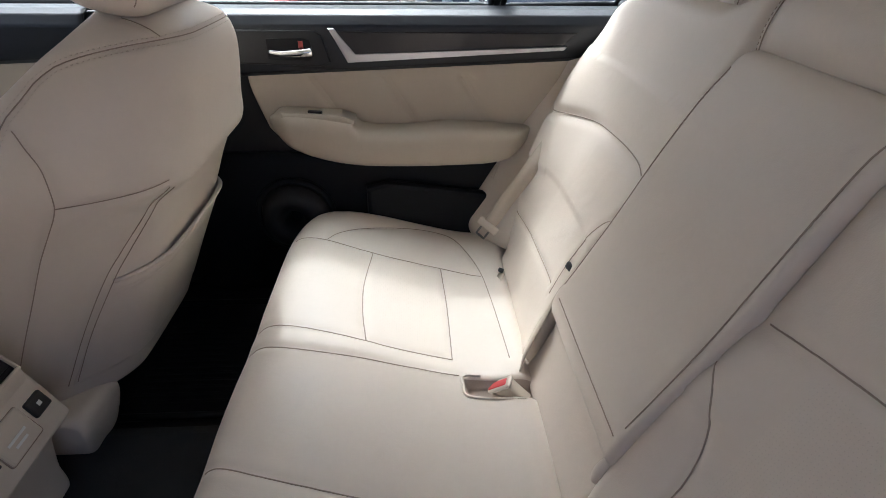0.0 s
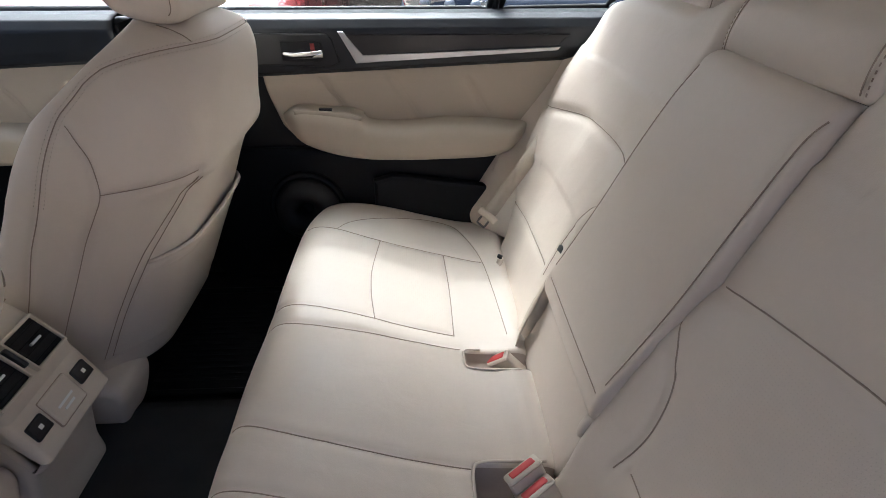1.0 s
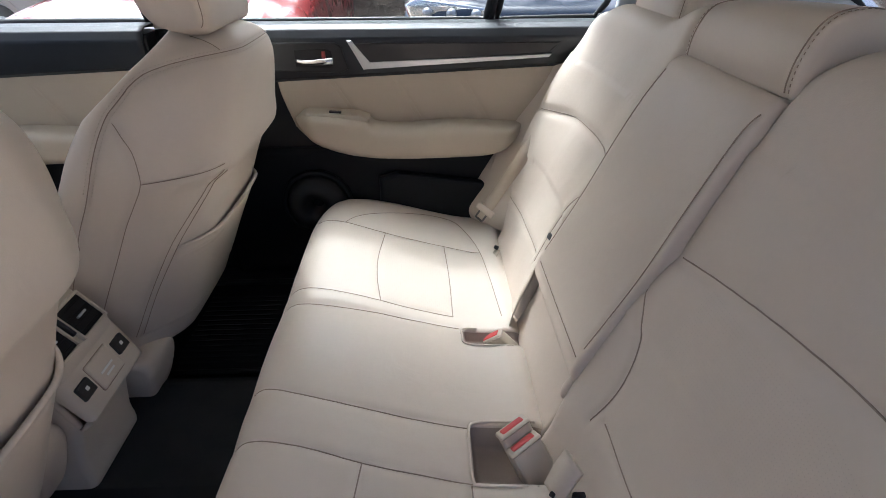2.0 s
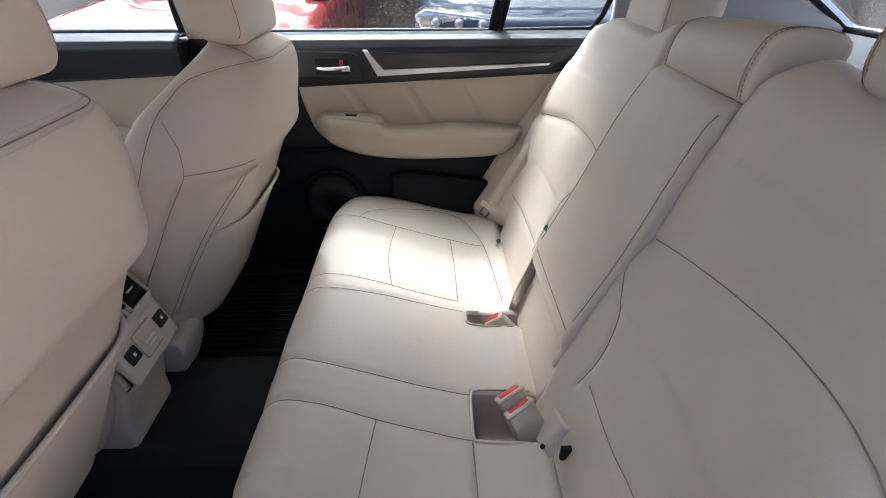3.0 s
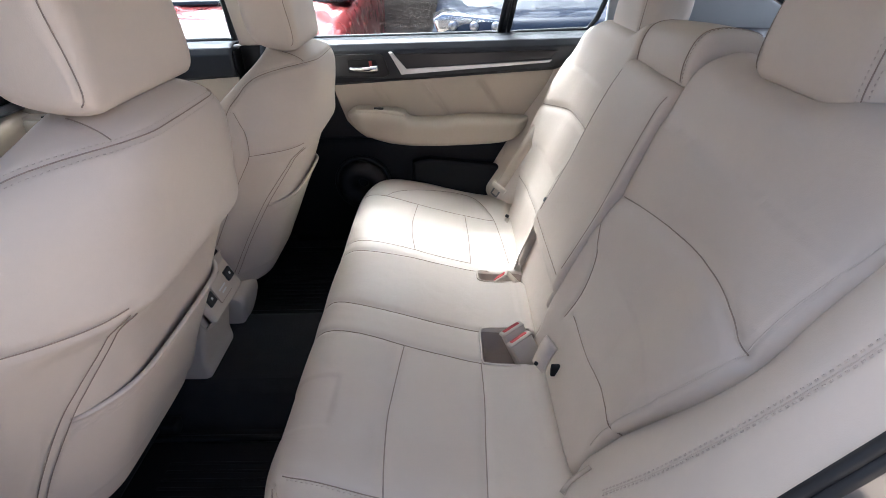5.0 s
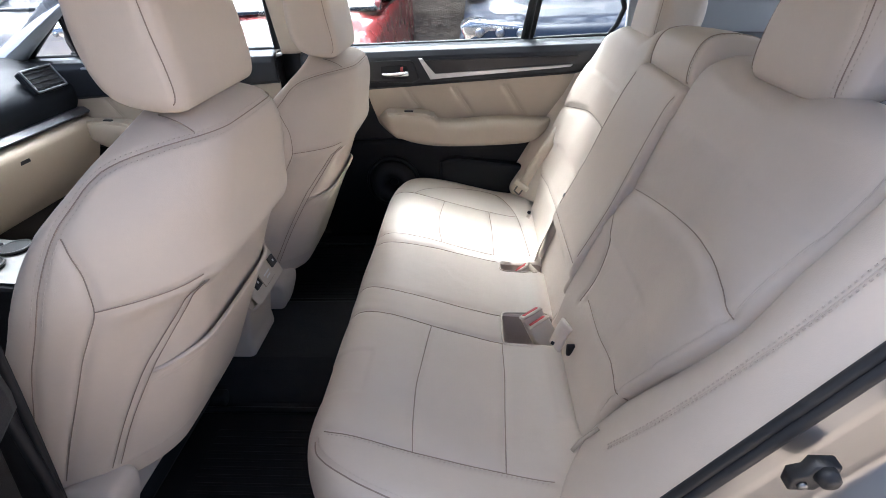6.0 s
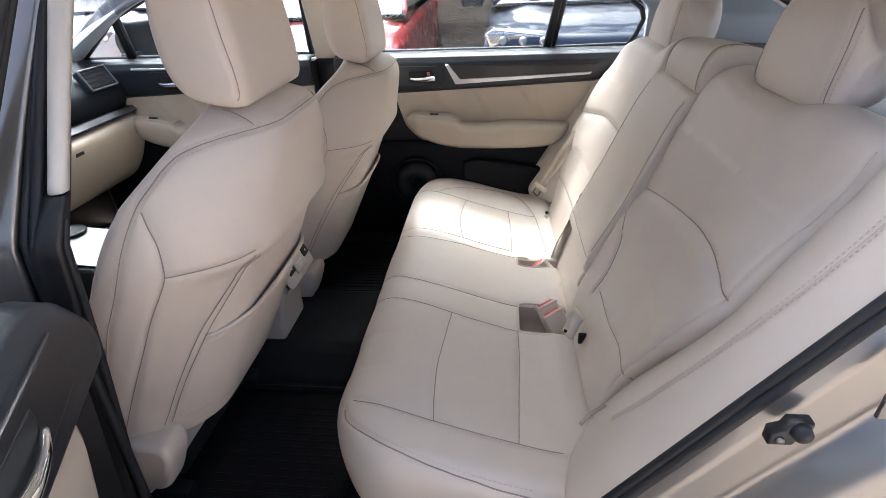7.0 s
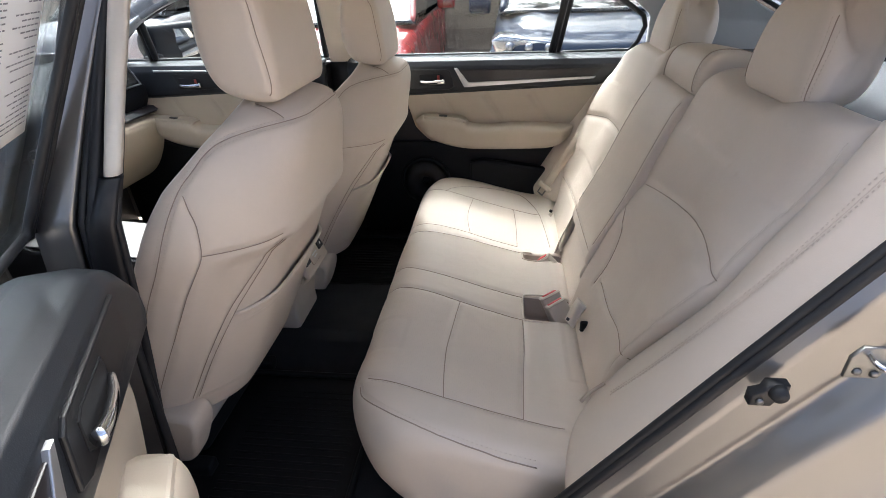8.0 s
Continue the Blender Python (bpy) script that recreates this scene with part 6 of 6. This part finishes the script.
def parked_car(name, label, paint, place, turn, suv=False, lamps=True):
    """A car with its nose towards its own -y: length along y, width along x. place: the middle of the nose on the ground."""
    t = thing(name, label, "car", group="parked cars")
    L = 4.7
    hood = 1.00 if suv else 0.93
    belt = 1.05 if suv else 0.98
    roof = 1.64 if suv else 1.46
    half = 0.94 if suv else 0.90
    # the side outline lies in (y, z); swept across x, and made along the pad's own axes first
    n0, n1, n2 = (0.13, 0.065, 0.03) if suv else (0.24, 0.12, 0.055)
    prof = [(0.02, 0.42), (0.0, 0.62), (0.03, hood - n0), (0.10, hood - n1), (0.30, hood - n2), (0.75, hood), (1.20, belt - 0.03), (2.0, belt + 0.01), (3.4, belt + 0.02), (4.2, belt), (L - 0.06, belt - 0.10), (L, 0.70), (L - 0.04, 0.35), (3.0, 0.22),
            (1.2, 0.22), (0.15, 0.26)]
    def swap(me):
        for v in me.vertices:
            v.co = (v.co.y, v.co.x, v.co.z)
        return outward(me)
    def span(z):
        k = half * (1 - 0.06 * max(0, (z - 0.6) / 0.5) ** 2)
        return (-k, k)
    # rounded nose in plan
    def bowed(y, z):
        return 0.20 * (abs(y) / half) ** 3
    me = swap(pad_mesh("body", prof, span, r=0.10, ring=150, across=40, bow=bowed))
    # raised bonnet shoulders
    for v in me.vertices:
        if v.co.z > hood - 0.1 and v.co.y < 1.3:
            v.co.z += 0.02 * math.exp(-((abs(v.co.x) - half * 0.62) / 0.10) ** 2) - 0.02 * (abs(v.co.x) > half * 0.8)
    link("body", me, paint, t)
    cab = [(1.15, belt - 0.04), (1.35, belt + 0.08), (1.95, roof - 0.06), (2.3, roof), (3.1, roof), (3.7, roof - 0.06), (4.25, belt + 0.12), (4.35, belt - 0.02), (2.5, belt - 0.1)]
    me = swap(pad_mesh("cabin_glass", cab, lambda z: (-half * 0.93 + 0.42 * max(0, z - belt), half * 0.93 - 0.42 * max(0, z - belt)), r=0.07, ring=90, across=30))
    link("cabin_glass", me, CAR_GLASS, t, "dark car windows")
    top = [(1.98, roof - 0.045), (2.3, roof + 0.012), (3.1, roof + 0.014), (3.75, roof - 0.045), (3.0, roof - 0.06)]
    me = swap(pad_mesh("roof", top, lambda z: (-half * 0.80, half * 0.80), r=0.03, ring=60, across=20))
    link("roof", me, paint, t)
    my, mz = (1.25, belt + 0.03) if suv else (2.2, belt + 0.08)
    for s in (-1, 1):
        p = [(s * half * 0.90, 1.18, belt - 0.02), (s * half * 0.84, 1.55, belt + 0.24), (s * half * 0.72, 2.02, roof - 0.03)]
        part("front_pillar", tube_mesh("p", spline(p, 0.05), 0.03, 8), paint, t)
        m = pad_mesh("wing_mirror", [(my + 0.03, mz - 0.06), (my, mz), (my + 0.04, mz + 0.07), (my + 0.14, mz + 0.07), (my + 0.16, mz - 0.04)], lambda z: (s * (half + 0.09) - 0.09, s * (half + 0.09) + 0.09), r=0.03, ring=40, across=10)
        link("wing_mirror", swap(m), paint, t)
        for yy in (0.86, 3.65):
            wheel(t, s * (half - 0.10), yy)
            arch = [(s * (half + 0.004), yy + 0.40 * math.cos(a), 0.34 + 0.40 * math.sin(a)) for a in np.linspace(0, math.pi, 24)]
            part("wheel_arch", tube_mesh("a", arch, 0.028 if suv else 0.010, 6), TYRE if suv else paint, t, "dark wheel arch lip" if suv else "")
        if lamps:
            # headlamp: reflector bowl, glass and a chrome underline
            lx0, lx1 = s * half * 0.50, s * half * 0.93
            hz = hood - (0.115 if suv else 0.20)
            lamp = prism_bm([(lx0, hz - 0.015), (lx1, hz - 0.035), (s * half * 0.965, hz + 0.05), (s * half * 0.90, hz + 0.085), (lx0, hz + 0.045)], -0.01, 0.26, "y", 0.012)
            sh = Matrix.Translation((0, 0.0, 0))
            for v in lamp.verts:
                v.co.y += 0.045 + 0.20 * (abs(v.co.x) / half) ** 3
            lp = part("headlamp", lamp, LAMP_CORE, t, "clear headlamp")
            for k in range(3):
                cx = s * half * (0.58 + 0.13 * k)
                bm = bmesh.new()
                bmesh.ops.create_uvsphere(bm, u_segments=16, v_segments=10, radius=0.027)
                turned(bm, Matrix.Translation((cx, 0.032 + 0.20 * (abs(cx) / half) ** 3, hz + 0.018)))
                part("projector", bm, RIM, lp, "grey projector lens")
            line = [(s * half * (0.50 + 0.43 * f), 0.028 + 0.20 * (0.50 + 0.43 * f) ** 3, hz - 0.022 - 0.018 * f) for f in np.linspace(0, 1, 12)]
            part("light_strip", tube_mesh("l", line, 0.008, 6), PRINT_WHITE, lp, "white light strip")
    # grille
    gz0, gz1 = (0.50, hood - 0.12) if suv else (0.48, hood - 0.26)
    gw = half * (0.46 if suv else 0.36)
    out = [(-gw, gz1), (gw, gz1), (gw * 1.02, gz1 - 0.1), (gw * 0.72, gz0), (-gw * 0.72, gz0), (-gw * 1.02, gz1 - 0.1)]
    g = part("grille", prism_bm(out, -0.022, 0.12, "y", 0.006), MAT_TRAY, t, "dark grille in a chrome surround", False)
    ringp = [(a, -0.024, b) for a, b in out]
    part("surround", tube_mesh("s", ringp, 0.016, 8, closed=True), CHROME, g, "chrome grille surround")
    n = 7
    for k in range(n):
        z = lerp((k + 0.5) / n, gz0 + 0.02, gz1 - 0.02)
        w = gw * (0.95 if z > gz1 - 0.12 else 0.78)
        part("slat", box_bm((-w, -0.032, z - 0.008), (w, -0.018, z + 0.008), 0.004), CHROME if suv else BLACK, g, "", False)
    # badge: four linked rings drawn as plain shapes where the clip shows them
    if suv:
        for k in range(4):
            cx = -0.105 + 0.07 * k
            ring = [(cx + 0.046 * math.cos(a), -0.04, gz1 - 0.075 + 0.046 * math.sin(a)) for a in np.linspace(0, 2 * math.pi, 24, endpoint=False)]
            part("badge_ring", tube_mesh("b", ring, 0.007, 6, closed=True), CHROME, g, "plain chrome badge ring")
    bm = box_bm((-half * 0.9, -0.01, 0.30), (half * 0.9, 0.18, 0.36), 0.02)
    part("bumper_lip", bm, TYRE, t, "black bumper lip")
    settle(t)
    base = t.location.copy()
    m = Matrix.Translation(place) @ Matrix.Rotation(radians(turn), 4, "Z") @ Matrix.Translation(base)
    t.matrix_basis = m
    return t


def bare_tree(x, y, h, seed, low=18, limbs=16):
    rnd = random.Random(seed)
    t = thing("tree", "tall bare winter tree with grey branches", "tree", group="bare trees")
    z0 = ground_z(x, y) - 0.05
    trunk = [(x + 0.15 * math.sin(k * 0.9 + seed), y + 0.1 * math.cos(k * 1.1), z0 + h * k / 8) for k in range(9)]
    part("trunk", tube_mesh("t", spline(trunk, 0.4), lambda f: 0.17 * (1 - 0.85 * f) + 0.01, 8), BARK, t)
    tr = spline(trunk, count=60)
    bm = bmesh.new()
    outs = []
    def branch(p, d, length, r, depth):
        pts = [p]
        for k in range(5):
            d = (d + Vector((rnd.uniform(-0.25, 0.25), rnd.uniform(-0.25, 0.25), rnd.uniform(-0.05, 0.22)))).normalized()
            pts.append(pts[-1] + d * length / 5)
        outs.append(tube_mesh("b", pts, lambda f: r * (1 - 0.8 * f), 5))
        if depth:
            for k in range(4):
                q = pts[rnd.randint(1, 5)]
                branch(q, (d + Vector((rnd.uniform(-1, 1), rnd.uniform(-1, 1), rnd.uniform(-0.2, 0.6)))).normalized(), length * 0.55, r * 0.5, depth - 1)
    for k in range(limbs):
        i = rnd.randint(low, 58)
        a = rnd.uniform(0, 6.28)
        branch(Vector(tr[i]), Vector((math.cos(a), math.sin(a), 0.5)), h * 0.35 * (1.2 - i / 60), 0.06 * (1.1 - i / 60), 2)
    tagged(part("branches", merge(*outs), BARK, t), kind="stuff")
    return settle(t)


# ---- build, largest first ----
ground()
bare_tree(-5.5, 15.0, 9.0, 3)
bare_tree(-2.2, 16.5, 10.0, 5)
bare_tree(1.2, 14.5, 8.5, 8)
bare_tree(4.0, 16.0, 9.5, 11)
bare_tree(7.5, 15.0, 9.0, 15)
for tx, ty, th, seed in ((-0.4, 10.0, 7.0, 21), (2.6, 9.6, 7.5, 22), (0.9, 11.0, 8.0, 23), (-3.8, 12.5, 8.5, 24), (1.8, 12.2, 8.5, 25), (3.9, 11.2, 8.0, 26)):
    bare_tree(tx, ty, th, seed, low=7, limbs=26)
pillars_and_roof()
rear_jamb()
right_rear_door()
right_front_door()
left_front_door()
left_rear_door_open()
rear_cushion()
rear_backrest(-1)
rear_backrest(1)
rear_armrest()
centre_headrest()
side_bolster(-1)
side_bolster(1)
settle(BENCH)
headrest("cream leather rear headrest with topstitched sides", "rear headrests", 0.440, -0.370, 1.128, 0.132, 0.188, 0.098, lean=0.10, front=-1, dome=0.36, r=0.045)
headrest("cream leather rear headrest with topstitched sides", "rear headrests", 0.452, 0.415, 1.075, 0.132, 0.200, 0.125, lean=0.10, front=-1, dome=0.34, r=0.045)
front_seat(-0.377, 0.0, -0.018, "driver_seat", "cream leather driver seat with a slack rear map pocket")
front_seat(0.40, -0.062, 0.0, "passenger_seat", "cream leather front passenger seat with a slack rear map pocket")
headrest("cream leather front headrest with a side seam", "front headrests", -0.400, -0.378, 1.159, 0.134, 0.207, 0.125, lean=-0.05, front=1)
headrest("cream leather front headrest with a side seam", "front headrests", -0.390, 0.402, 1.095, 0.134, 0.207, 0.125, lean=-0.05, front=1)
belts()
console()
dashboard()
wing_mirror()
floor_mat("floor_mat", "black ribbed tray mat with a raised rim in the footwell", -0.88, -0.36, MID - 0.77, MID - 0.26, FLOOR_Z + 0.001)
floor_mat("floor_mat", "black ribbed tray mat in the far footwell", -0.88, -0.36, 0.275, 0.68, FLOOR_Z + 0.001)
parked_car("parked_suv", "dark blue parked SUV with chrome grille and clear headlamps", NAVY_PAINT, (0.80, 2.0, 0.0), 0, suv=True)
parked_car("parked_red_car", "red parked car with glare on its bonnet", RED_PAINT, (-1.62, 2.2, 0.0), 0)
parked_car("parked_white_car", "white parked car beyond the windscreen", WHITE_PAINT, (-5.35, 4.4, 0.0), 0)
